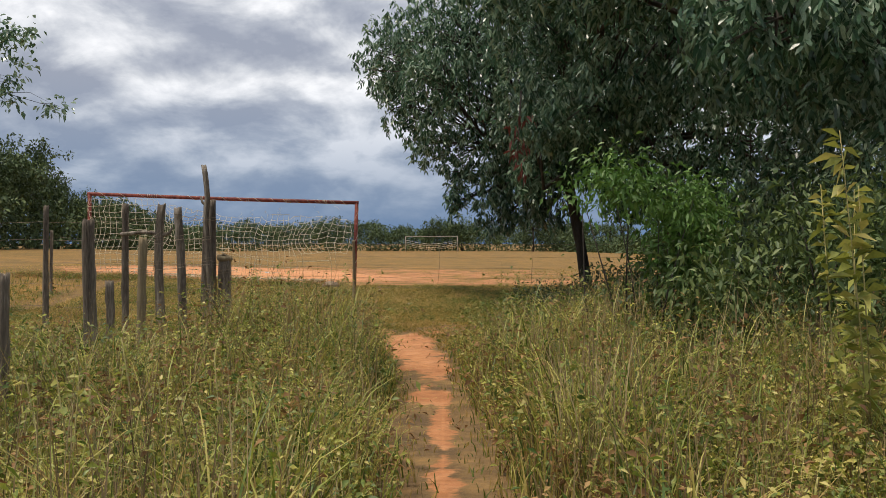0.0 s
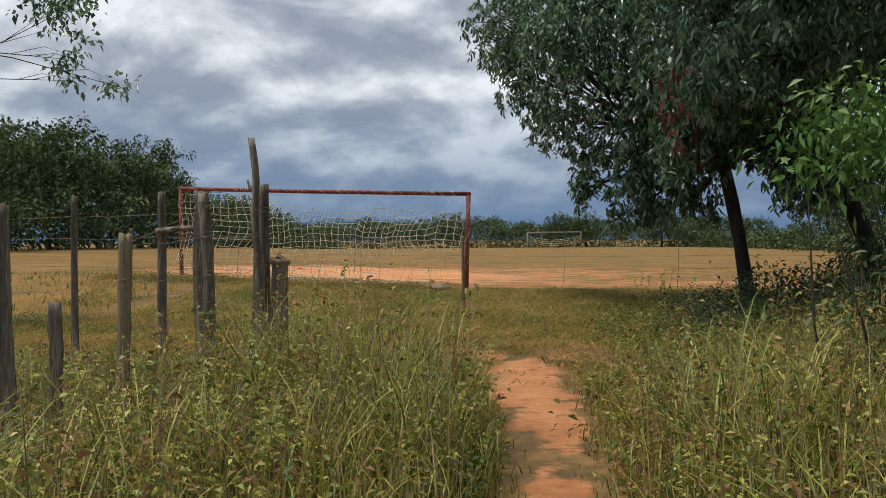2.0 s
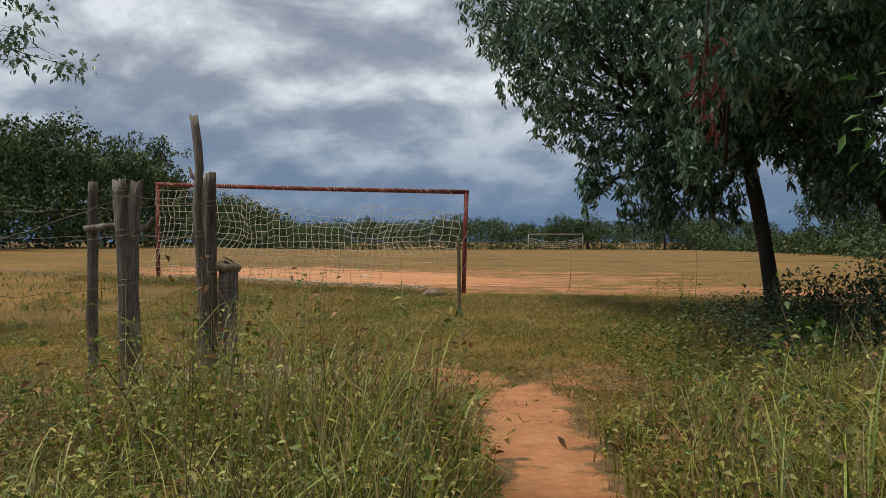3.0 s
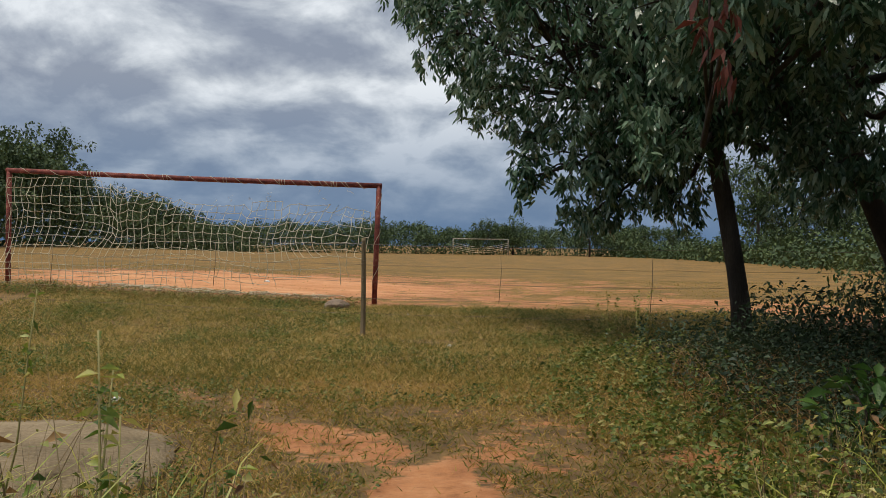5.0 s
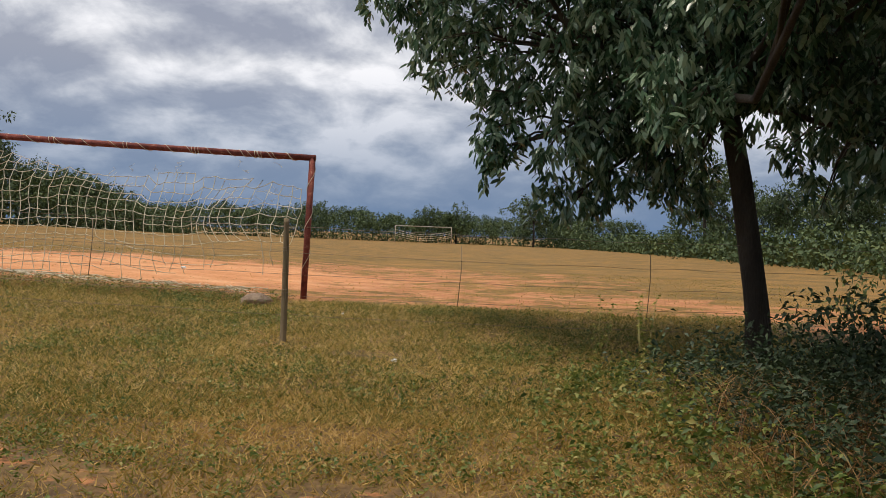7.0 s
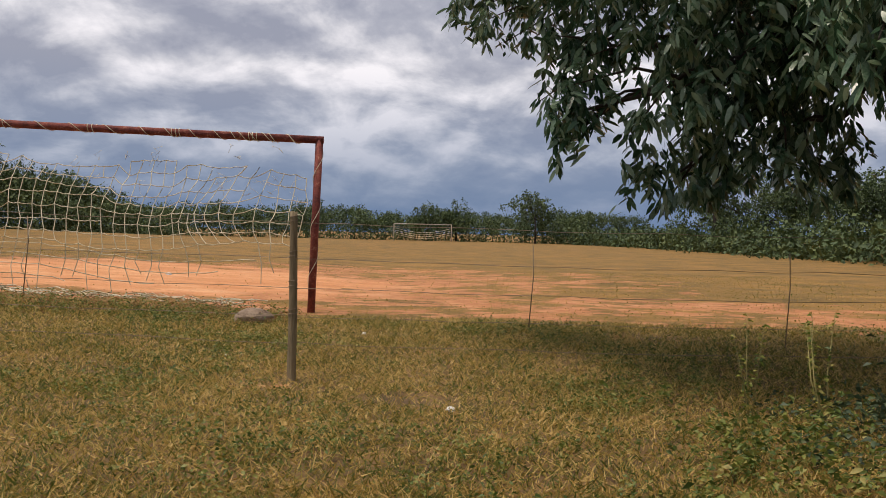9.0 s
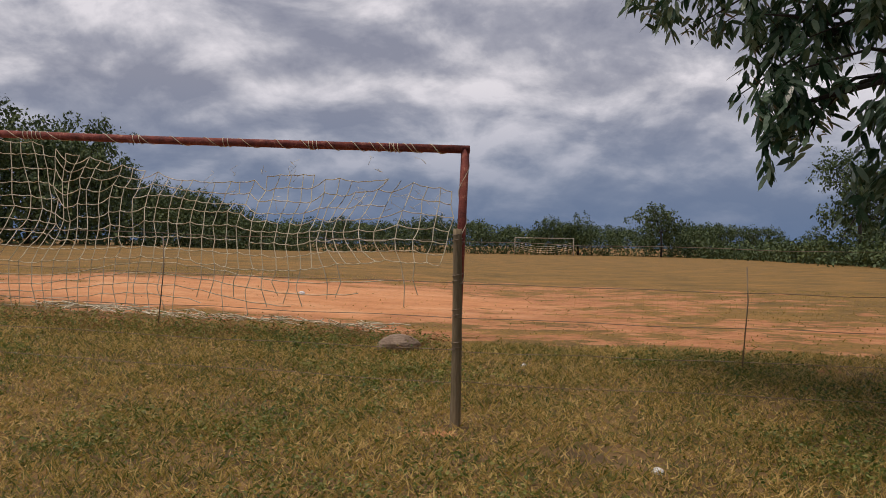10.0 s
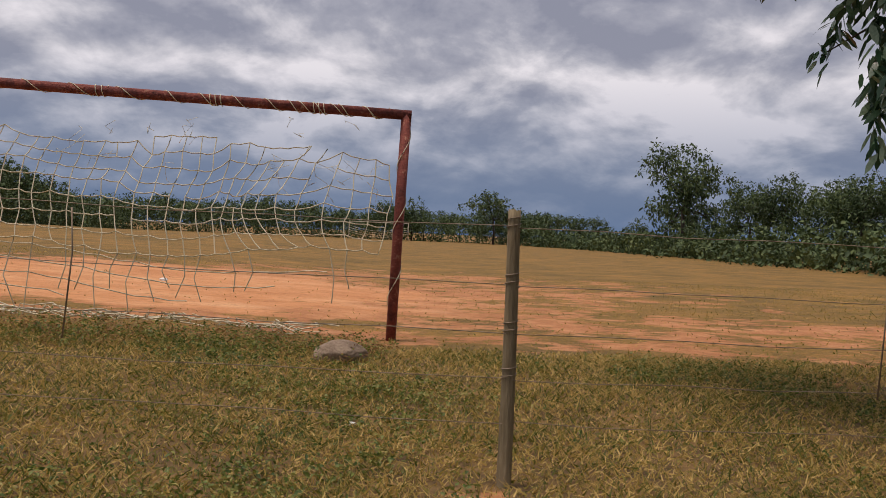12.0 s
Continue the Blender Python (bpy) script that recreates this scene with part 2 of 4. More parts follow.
def rosettes(centres, count, length, width, rng, fall=0.8):
    """Whorls of long leaves round twig tips, spreading and hanging."""
    n_ = len(centres) * count
    c = np.repeat(np.asarray(centres, float), count, 0)
    lean = np.repeat(rng.normal(size=(len(centres), 3)) * 0.45, count, 0)
    a = rng.uniform(0, 2 * np.pi, n_)
    way = np.column_stack([np.cos(a), np.sin(a), rng.uniform(-0.5, 0.35, n_) - fall]) + lean
    s = np.repeat(rng.uniform(0.85, 1.15, len(centres)), count) * rng.uniform(0.75, 1.12, n_)
    return blade_leaves(c + rng.normal(size=(n_, 3)) * np.array([0.03, 0.03, 0.05]), way, s * length, s * width, rng, 0.3)


def clumps(centres, count, spread, length, width, rng, out=0.6, droop=0.3, up=0.0):
    """Leaves in bunches round the centres, pointing outwards from each bunch and down."""
    n = len(centres) * count
    c = np.repeat(np.asarray(centres, float), count, 0)
    off = unit(rng.normal(size=(n, 3))) * (rng.random((n, 1)) ** 0.5) * spread
    way = off * out / max(spread, 1e-6) + rng.normal(size=(n, 3)) * 0.5 + np.array([0, 0, up - 0.35])
    s = rng.uniform(0.6, 1.25, n)
    return leaf_arrays(c + off, way, s * length, s * width * rng.uniform(0.8, 1.2, n), rng, droop)


def join(arrays):
    vs, fs, o = [], [], 0
    for v, f in arrays:
        vs.append(v)
        fs.append(f + o)
        o += len(v)
    return np.concatenate(vs), np.concatenate(fs)


def soft(a, b, x):
    t = np.clip((np.asarray(x, float) - a) / (b - a), 0, 1)
    return t * t * (3 - 2 * t)


# ---- ground ----
def wobble(x, y, s, seed=0.0):
    """Smooth uneven values from about -1 to 1."""
    x, y = np.asarray(x, float) / s + seed, np.asarray(y, float) / s - seed * 1.7
    return (np.sin(x * 1.3 + 1.9 * np.sin(y * 0.7 + seed)) + np.sin(y * 1.7 + 1.3 * np.sin(x * 1.1)) + np.sin((x + y) * 0.83 + 2.1 * np.sin((x - y) * 0.61))) / 3


def ground_z(x, y):
    """The field lies a little higher than the path that leads to it, and climbs towards its left side."""
    near = 1 - soft(40, 110, np.hypot(x, y))
    field = soft(17.5, 23.0, y)
    left = np.interp(-np.asarray(x, float), [-60, -20, 2.4, 9.7, 36, 80], [0.25, 0.0, 0.0, 0.28, 0.75, 0.8]) * (1 - soft(70, 115, y))
    return 0.18 * field + left * field + 0.03 * wobble(x, y, 1.1) * near * (1 - field * 0.6)


def path_x(y):
    return np.interp(y, [-20, 3, 4.6, 5.8, 7.5, 9.2, 10.5, 11.5], [0.02, 0.08, 0.06, -0.02, -0.1, -0.22, -0.42, -0.5])


def path_w(y):
    return np.interp(y, [-20, 4, 6, 8, 9.5, 10.5, 11.8, 12.6], [0.08, 0.075, 0.08, 0.13, 0.27, 0.42, 0.42, 0.0])


def bare(x, y):
    """How bare of grass the red earth is, 0 to 1."""
    x, y = np.asarray(x, float), np.asarray(y, float)
    n_ = wobble(x, y, 0.35) * 0.5 + wobble(x, y, 0.9, 3.0) * 0.5

    def spot(cx, cy, rx, ry, uneven=0.45, turn=0.0):
        c, s_ = math.cos(turn), math.sin(turn)
        u, v = (x - cx) * c + (y - cy) * s_, -(x - cx) * s_ + (y - cy) * c
        return 1 - soft(0.6, 1.35, np.hypot(u / rx, v / ry) + n_ * uneven)

    p_ = 1 - soft(0.6, 1.5, np.abs(x - path_x(y)) / np.maximum(path_w(y), 0.02) + n_ * 0.45)
    out = 0.66 * p_ * (path_w(y) > 0.02)
    for sp in (0.5 * spot(-1.2, 12.7, 1.2, 0.36, 0.6, 2.2), 0.48 * spot(-2.5, 14.3, 0.9, 0.26, 0.6, 2.5), 0.44 * spot(0.05, 12.9, 0.4, 0.9, 0.7), 0.5 * spot(-1.0, 18.5, 0.45, 0.3, 0.6),
               0.5 * spot(1.3, 12.6, 0.5, 0.4), 0.46 * spot(-0.6, 13.8, 0.5, 0.25), 0.36 * spot(-2.12, 18.95, 0.26, 0.22, 0.6),
               0.8 * spot(-6.3, 29.0, 6.2, 5.4, 0.3), 0.5 * spot(1.5, 25.2, 5.5, 2.6, 0.6), 0.46 * spot(6.0, 23.4, 5.0, 2.2, 0.6), 0.5 * spot(-2.0, 33, 6.5, 6.0, 0.6)):
        out = np.maximum(out, sp)
    return np.clip(out, 0, 1)


def lines_to(dense, far, step, grow):
    out, v, s = list(np.arange(dense[0], dense[1] + 1e-6, step)), dense[1], step
    while v < far:
        s *= grow
        v += s
        out.append(v)
    v, s = dense[0], step
    while v > -far:
        s *= grow
        v -= s
        out.insert(0, v)
    return np.array(out)


gx, gy = lines_to((-11, 8), 2500, 0.2, 1.13), lines_to((-1, 34), 2500, 0.2, 1.13)
GX, GY = np.meshgrid(gx, gy)
GZ = ground_z(GX, GY)
nx, ny = len(gx), len(gy)
q = (np.arange(ny - 1)[:, None] * nx + np.arange(nx - 1)[None, :]).reshape(-1, 1)

M_GROUND = bpy.data.materials.new("red_earth_and_dry_turf")
M_GROUND.use_nodes = True
n, l = M_GROUND.node_tree.nodes, M_GROUND.node_tree.links


def ramp_of(src, stops):
    r = n.new("ShaderNodeValToRGB")
    for i, (p, c) in enumerate(stops):
        e = r.color_ramp.elements[i] if i < 2 else r.color_ramp.elements.new(p)
        e.position, e.color = p, (*c, 1)
    l.new(src, r.inputs[0])
    return r.outputs[0]


def noise_of(scale, detail=8.0, rough=0.6, stretch=None):
    t = n.new("ShaderNodeTexNoise")
    t.inputs["Scale"].default_value, t.inputs["Detail"].default_value, t.inputs["Roughness"].default_value = scale, detail, rough
    src = tco.outputs["Object"]
    if stretch:
        mp = n.new("ShaderNodeMapping")
        mp.inputs["Scale"].default_value = stretch
        l.new(src, mp.inputs[0])
        src = mp.outputs[0]
    l.new(src, t.inputs["Vector"])
    return t.outputs[0]


def mixed(fac, a, b):
    m = n.new("ShaderNodeMixRGB")
    l.new(fac, m.inputs[0])
    l.new(a, m.inputs[1])
    l.new(b, m.inputs[2])
    return m.outputs[0]


def calc(op, a, b, clamp=False):
    m = n.new("ShaderNodeMath")
    m.operation, m.use_clamp = op, clamp
    for i, v in enumerate((a, b)):
        if isinstance(v, (int, float)):
            m.inputs[i].default_value = v
        else:
            l.new(v, m.inputs[i])
    return m.outputs[0]


tco = n.new("ShaderNodeTexCoord")
earth = ramp_of(noise_of(2.2, 12, 0.74), [(0.3, (0.27, 0.10, 0.036)), (0.5, (0.43, 0.18, 0.07)), (0.72, (0.57, 0.29, 0.14))])
dust = ramp_of(noise_of(0.9, 12, 0.74, (0.6, 1.3, 1)), [(0.3, (0.44, 0.165, 0.055)), (0.5, (0.60, 0.27, 0.11)), (0.68, (0.72, 0.41, 0.215))])
turf = ramp_of(noise_of(0.7, 10, 0.7, (0.7, 1.1, 1)), [(0.3, (0.09, 0.06, 0.012)), (0.48, (0.21, 0.12, 0.023)), (0.7, (0.36, 0.185, 0.042))])
att = n.new("ShaderNodeAttribute")
att.attribute_name = "bare"
streaks = calc("SUBTRACT", calc("ADD", calc("MULTIPLY", noise_of(0.9, 6, 0.62, (0.8, 1.15, 1)), 1.6), calc("MULTIPLY", noise_of(3.6, 10, 0.72, (0.8, 1.2, 1)), 1.5)), 1.55)
edge = calc("MULTIPLY", calc("SUBTRACT", calc("ADD", att.outputs["Fac"], streaks), 0.40), 8.0, True)
earth = mixed(calc("MULTIPLY", calc("SUBTRACT", att.outputs["Fac"], 0.6), 4.0, True), earth, dust)
turf_fine = ramp_of(noise_of(26.0, 9, 0.75, (1.0, 0.7, 1)), [(0.34, (0.30, 0.28, 0.24)), (0.5, (0.85, 0.86, 0.80)), (0.66, (1.45, 1.35, 1.2))])
tm = n.new("ShaderNodeMixRGB")
tm.blend_type = "MULTIPLY"
tm.inputs[0].default_value = 0.85
l.new(turf, tm.inputs[1])
l.new(turf_fine, tm.inputs[2])
turf = tm.outputs[0]
earth_fine = ramp_of(noise_of(11.0, 9, 0.75, (0.8, 1.1, 1)), [(0.33, (0.55, 0.5, 0.45)), (0.46, (0.95, 0.95, 0.95)), (0.68, (1.15, 1.15, 1.15))])
em = n.new("ShaderNodeMixRGB")
em.blend_type = "MULTIPLY"
em.inputs[0].default_value = 0.8
l.new(earth, em.inputs[1])
l.new(earth_fine, em.inputs[2])
earth = em.outputs[0]
pb = n["Principled BSDF"]
pb.inputs["Roughness"].default_value = 0.95
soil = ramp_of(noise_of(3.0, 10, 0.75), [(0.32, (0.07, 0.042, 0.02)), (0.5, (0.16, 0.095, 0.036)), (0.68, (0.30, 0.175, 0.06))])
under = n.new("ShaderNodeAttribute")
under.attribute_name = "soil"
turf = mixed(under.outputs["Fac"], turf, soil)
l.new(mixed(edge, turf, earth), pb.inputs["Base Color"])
gb = n.new("ShaderNodeBump")
gb.inputs["Strength"].default_value, gb.inputs["Distance"].default_value = 0.7, 0.03
l.new(noise_of(14.0, 8, 0.7), gb.inputs["Height"])
l.new(gb.outputs[0], pb.inputs["Normal"])

gm = mesh_of("ground", np.stack([GX, GY, GZ], -1).reshape(-1, 3), q + np.array([[0, 1, nx + 1, nx]]), M_GROUND, True)
gm.attributes.new("bare", "FLOAT", "POINT").data.foreach_set("value", bare(GX, GY).astype(np.float32).ravel())
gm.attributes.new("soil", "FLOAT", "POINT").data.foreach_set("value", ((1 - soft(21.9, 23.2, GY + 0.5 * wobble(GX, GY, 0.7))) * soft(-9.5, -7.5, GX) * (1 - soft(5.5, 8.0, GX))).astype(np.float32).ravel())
tagged(new("ground", gm), "red earth ground with dry turf and worn bare patches", "ground", kind="structure")


# ---- goals ----
def strand(points, r=0.0062):
    return tube(points, [r] * len(points), 3, cap=False)


def goal(at, width, height_, turn, mat, label, lean=(0.0, 0.0), radius=0.05, rise=0.0):
    """rise: how much higher its left foot stands than its right."""
    g = thing("football_goal", at, label, "goal", "goals of the football pitch")
    g.rotation_euler = (0, 0, radians(turn))
    w, (lx, rx) = width, lean
    part("post", tube([(0, 0, rise - 0.2), (lx / 2, 0, rise + height_ / 2), (lx, 0, rise + height_)], [radius] * 3, 12), mat, g)
    part("post", tube([(w, 0, -0.2), (w + rx / 2, 0, height_ / 2), (w + rx, 0, height_)], [radius] * 3, 12), mat, g)
    part("crossbar", tube([(lx - radius, 0, rise + height_), (w / 2, 0, rise * 0.45 + height_), (w + rx + radius, 0, height_)], [radius] * 3, 12), mat, g)
    return g


GL, GR, GH = (-9.65, 23.9), (-2.40, 23.6), 2.20
near_goal = goal((GL[0], GL[1], 0.20), 7.26, GH, -2.4, M_RUST, "rusty red steel pipe football goal with torn cord net", (0.0, 0.07), rise=0.26)
far_goal = goal((-5.2, 122.0, 0.16), 7.2, 2.15, 0, M_CHALK, "distant faded white football goal with a sagging net", (0, 0), 0.052)


def net(g, seed=8):
    """A torn cord net: square cells, tied along the bar, sagging towards the right."""
    r_ = random.Random(seed)
    cell, w = 0.155, 7.2
    tops = ([0, 0.9, 1.75, 2.3, 2.9, 3.6, 4.2, 5.2, 6.0, 6.45, 7.3], [2.32, 2.30, 2.28, 2.18, 2.05, 1.88, 1.82, 1.88, 1.78, 1.82, 1.65])

    def base(u):
        return 0.26 * (1 - u / 7.26)

    def edge_(u):
        return float(np.interp(u, *tops))

    def low(u):
        return 0.80 + 0.05 * math.sin(u * 2.1) + 0.12 * base(u)

    knots = {}
    cols = int(w / cell)
    for i in range(cols + 1):
        u = 0.05 + i * cell
        top_, bot = edge_(u), low(u)
        full = 9 if u < 2.2 else max(3, int(round((top_ - bot) / (cell * 0.92))))
        for j in range(full + 1):
            k = j / full
            z = bot + (top_ - bot) * k
            pull = 0.16 * math.sin(k * math.pi) * (math.exp(-((u - 1.75) / 0.5) ** 2) - math.exp(-((u - 6.3) / 0.5) ** 2))
            knots[i, j] = Vector((u + pull * 2 + r_.uniform(-1, 1) * 0.022 + 0.05 * math.sin(z * 5 + u), -0.04 - 0.42 * (1 - k) * math.sin(min(1, u / 0.8) * 1.57) - 0.05 * r_.random(), z + r_.uniform(-1, 1) * 0.02 - 0.03 * math.sin(u * 1.7 + j)))
    pieces = []
    for (i, j), a in knots.items():
        for b in ((i + 1, j), (i, j + 1)):
            if b in knots and r_.random() > (0.1 if i * cell > 3.6 and a.z > 1.5 else 0.012):
                q_ = knots[b]
                if (q_ - a).length < 0.42:
                    m_ = (a + q_) / 2 + Vector((0, 0, -0.012))
                    pieces.append(strand([a, m_, q_]))
    part("upper_net", merge(pieces), M_NET, g, "torn cream cord net tied to the crossbar")
    pieces = []
    for i in range(0, cols, 1):
        u = 0.05 + i * cell
        if u > 5.6 and r_.random() < 0.6 or r_.random() < 0.04:
            continue
        end = base(u) + 0.02 if u < 4.2 else low(u) - r_.uniform(0.3, 0.6)
        a = knots[i, 0]
        pieces.append(strand([a, Vector((u + r_.uniform(-0.05, 0.05), -0.5, (low(u) + end) / 2)), Vector((u + r_.uniform(-0.07, 0.07), -0.42, end))], 0.006))
    for zz, u0, u1 in ((0.13, 0.1, 6.8), (0.25, 0.1, 6.2), (0.37, 0.1, 5.4), (0.48, 0.1, 4.4), (0.60, 0.1, 3.6)):
        pts = [Vector((u, -0.47 + r_.uniform(-0.03, 0.03), low(u) - zz - 0.07 * math.sin(u * 1.15 + zz * 3) + r_.uniform(-0.015, 0.015))) for u in np.arange(u0, u1, 0.16)]
        pieces.append(strand(pts, 0.006))
    part("lower_net", merge(pieces), M_NET, g, "loose thin hanging cord net")
    pieces = []
    for _ in range(60):
        u, y_ = r_.uniform(2.0, 6.6), r_.uniform(-0.75, -0.3)
        pts = []
        for k in range(6):
            pts.append(Vector((u, y_, base(u) + 0.06 + r_.uniform(0, 0.08))))
            u, y_ = u + r_.uniform(-0.05, 0.22), y_ + r_.uniform(-0.07, 0.07)
        pieces.append(strand(pts, 0.007))
    part("fallen_net", merge(pieces), M_NET, g, "frayed net cords lying along the grass")
    for u0, u1, pitch_ in ((0.1, 2.6, 0.55), (2.6, 4.9, 0.45), (4.9, 7.25, 0.32), (6.1, 7.2, 0.25), (5.4, 5.55, 0.05), (6.4, 6.55, 0.05), (1.6, 1.9, 0.06), (3.1, 3.3, 0.08), (4.3, 4.45, 0.06)):
        pts = []
        for k in range(int((u1 - u0) / pitch_ * 8)):
            u, q_ = u0 + k * pitch_ / 8, 2 * math.pi * k / 8
            bar = GH + float(np.interp(u, [0, 3.63, 7.3], [0.26, 0.117, 0.0]))
            pts.append(Vector((u, 0.056 * math.cos(q_), bar + 0.056 * math.sin(q_))))
        part("lashing", strand(pts, 0.005), M_NET, g, "twine wound round the pipe")
    for u0, lean_, z0, z1 in ((7.26, 0.07, 0.05, 2.1), (0.0, 0.0, 0.3, 2.4)):
        pts = []
        for k in range(90):
            z, q_ = z0 + (z1 - z0) * k / 90, k * 0.22
            pts.append(Vector((u0 + lean_ * z / GH + 0.056 * math.cos(q_), 0.056 * math.sin(q_), z)))
        part("lashing", strand(pts, 0.005), M_NET, g, "twine wound round the pipe")
    pieces = []
    for _ in range(26):
        u, z = r_.uniform(4.2, 7.2), r_.uniform(1.5, 2.1)
        pts = [Vector((u, -0.1, z))]
        for k in range(4):
            pts.append(pts[-1] + Vector((r_.uniform(-0.12, 0.12), r_.uniform(-0.02, 0.02), r_.uniform(-0.12, 0.06))))
        pieces.append(strand(pts, 0.0025))
    tagged(part("torn_net", merge(pieces), M_NET, g, "broken net threads below the bar"), kind="stuff")


net(near_goal)
far_pieces = []
for zz in (0.1, 0.35, 0.6, 0.85):
    far_pieces.append(strand([Vector((u, -0.3, 1.75 - zz - 0.55 * math.sin(math.pi * u / 7.2))) for u in np.arange(0.0, 7.3, 0.4)], 0.02))
part("net", merge(far_pieces), M_NET, far_goal)


# ---- trees ----
def tree(name, at, trunk_pts, trunk_r, blobs, bunches, per, leaf, mat, label, seed, bunch=0.55, droop=0.3, up=0.0, shell=0.35, group="", split=True, whorls=False):
    """blobs: (x, y, z, rx, ry, rz) from the foot of the tree; leaf: (length, width)."""
    rng = np.random.default_rng(seed)
    t = thing(name, at, label, "tree", group)
    part("trunk", tube(trunk_pts, trunk_r, 10, seed, 0.1), M_BARK, t)
    top = Vector(trunk_pts[-1])
    size = np.array([b[3] * b[4] * b[5] for b in blobs]) ** 0.67
    cent, limbs = [], []
    for b, s in zip(blobs, size / size.sum()):
        k = max(3, int(bunches * s))
        d = unit(rng.normal(size=(k, 3)))
        r = rng.random((k, 1)) ** shell
        r = r * (1 + 0.2 * np.sin(d[:, :1] * 7 + seed) * np.sin(d[:, 1:2] * 6 + 1.3 * seed + d[:, 2:] * 5))
        c = np.array(b[:3]) + d * r * np.array(b[3:])
        cent.append(c)
        goal_ = Vector(b[:3])
        midp = top.lerp(goal_, 0.5) + Vector(rng.normal(size=3) * 0.05 * (goal_ - top).length)
        one = [tube([top, midp, goal_], [trunk_r[-1] * 0.55, trunk_r[-1] * 0.32, trunk_r[-1] * 0.12], 6, seed)]
        for e in c[: min(60, max(4, k // 12))]:
            q0 = midp.lerp(goal_, rng.random())
            e = Vector(e)
            one.append(tube([q0, q0.lerp(e, 0.5) + Vector((0, 0, 0.12 * (e - q0).length)), e], [trunk_r[-1] * 0.22, trunk_r[-1] * 0.13, trunk_r[-1] * 0.04], 5, seed))
        limbs.append(one)
    if split:
        for one in limbs:
            part("limb", merge(one), M_BARK, t)
    else:
        part("branchwork", merge([x for one in limbs for x in one]), M_BARK, t)
    cent = np.concatenate(cent)
    leaves_ = rosettes(cent, per, *leaf, rng) if whorls else clumps(cent, per, bunch, leaf[0], leaf[1], rng, 0.6, droop, up)
    part("crown", leaves_, mat, t, smooth=False)
    return t


def about(foot, blobs):
    return [(b[0] - foot[0], b[1] - foot[1], b[2], *b[3:]) for b in blobs]


FOOT_A, FOOT_B, FOOT_C = (3.08, 19.1), (5.7, 19.5), (-11.6, 15.6)
MANGO = "tall dark green mango tree with drooping glossy leaves"
tree("mango_tree", (*FOOT_A, 0.05), [(0.08, 0, -0.2), (0.03, 0, 0.5), (-0.07, 0.03, 1.2), (-0.2, 0.0, 1.9), (-0.4, 0, 2.8)], [0.155, 0.128, 0.115, 0.12, 0.10],
     about(FOOT_A, [(-1.35, 21.3, 5.7, 0.8, 1.1, 1.1), (-0.85, 20.9, 4.55, 0.75, 0.9, 0.9), (-0.25, 20.4, 3.65, 0.65, 0.8, 0.75), (0.4, 19.8, 2.75, 0.42, 0.5, 0.75), (0.25, 19.5, 2.2, 0.24, 0.3, 0.4),
                    (1.1, 19.1, 2.5, 0.6, 0.7, 0.7), (1.7, 19.2, 2.3, 0.7, 0.6, 0.6), (1.75, 17.4, 2.5, 0.5, 0.4, 0.45), (2.3, 19.8, 2.0, 0.6, 0.5, 0.5), (1.2, 19.6, 1.75, 0.6, 0.4, 0.3),
                    (1.4, 19.6, 4.3, 1.8, 2.0, 1.4), (0.5, 20.2, 6.2, 1.9, 2.0, 1.3), (3.2, 18.2, 5.4, 2.4, 2.8, 1.8), (2.5, 20.6, 3.4, 1.5, 1.2, 1.1), (2.7, 16.6, 3.6, 1.3, 1.5, 0.8),
                    (1.6, 15.2, 3.5, 0.75, 1.2, 0.65), (2.7, 14.0, 3.5, 1.2, 1.3, 0.75), (1.45, 13.4, 3.1, 0.45, 0.5, 0.4), (3.6, 13.0, 4.5, 1.9, 1.9, 1.3), (2.2, 15.6, 5.2, 1.6, 2.0, 1.1),
                    # blobs at y 11.9 and 9.9: unseen canopy added to shade the weeds below
                    (3.4, 17.9, 2.9, 1.0, 0.9, 0.75), (3.8, 17.6, 2.2, 0.7, 0.6, 0.45), (-0.1, 18.9, 4.9, 0.9, 1.0, 0.8), (2.1, 11.9, 4.9, 1.4, 1.3, 0.6), (2.6, 9.9, 4.9, 1.4, 1.1, 0.5), (2.3, 18.6, 3.0, 0.9, 0.8, 0.8), (3.2, 18.7, 3.2, 0.9, 0.8, 0.7), (1.6, 19.0, 3.3, 0.8, 0.8, 0.7)]),
     7900, 12, (0.118, 0.041), M_LEAF, MANGO, 3, shell=0.42, group="mango trees by the pitch", whorls=True)
tree("mango_tree", (*FOOT_B, 0.05), [(0.0, 0, -0.2), (-0.3, 0, 0.9), (-0.8, -0.1, 2.0), (-1.5, -0.2, 3.4)], [0.19, 0.16, 0.15, 0.12],
     about(FOOT_B, [(6.0, 15.0, 4.3, 2.4, 2.6, 2.0), (5.4, 18.5, 5.0, 2.2, 2.0, 1.8), (8.2, 18.5, 4.3, 2.4, 2.6, 2.3), (5.0, 21.0, 3.7, 2.0, 1.2, 1.3), (5.3, 17.8, 2.7, 1.4, 1.2, 0.95), (6.4, 15.6, 2.3, 1.5, 1.5, 1.1), (4.6, 20.3, 2.3, 0.9, 0.8, 0.7)]),
     3700, 12, (0.13, 0.045), M_LEAF, MANGO, 4, shell=0.42, group="mango trees by the pitch", whorls=True)
FOOT_D = (6.6, 10.2)
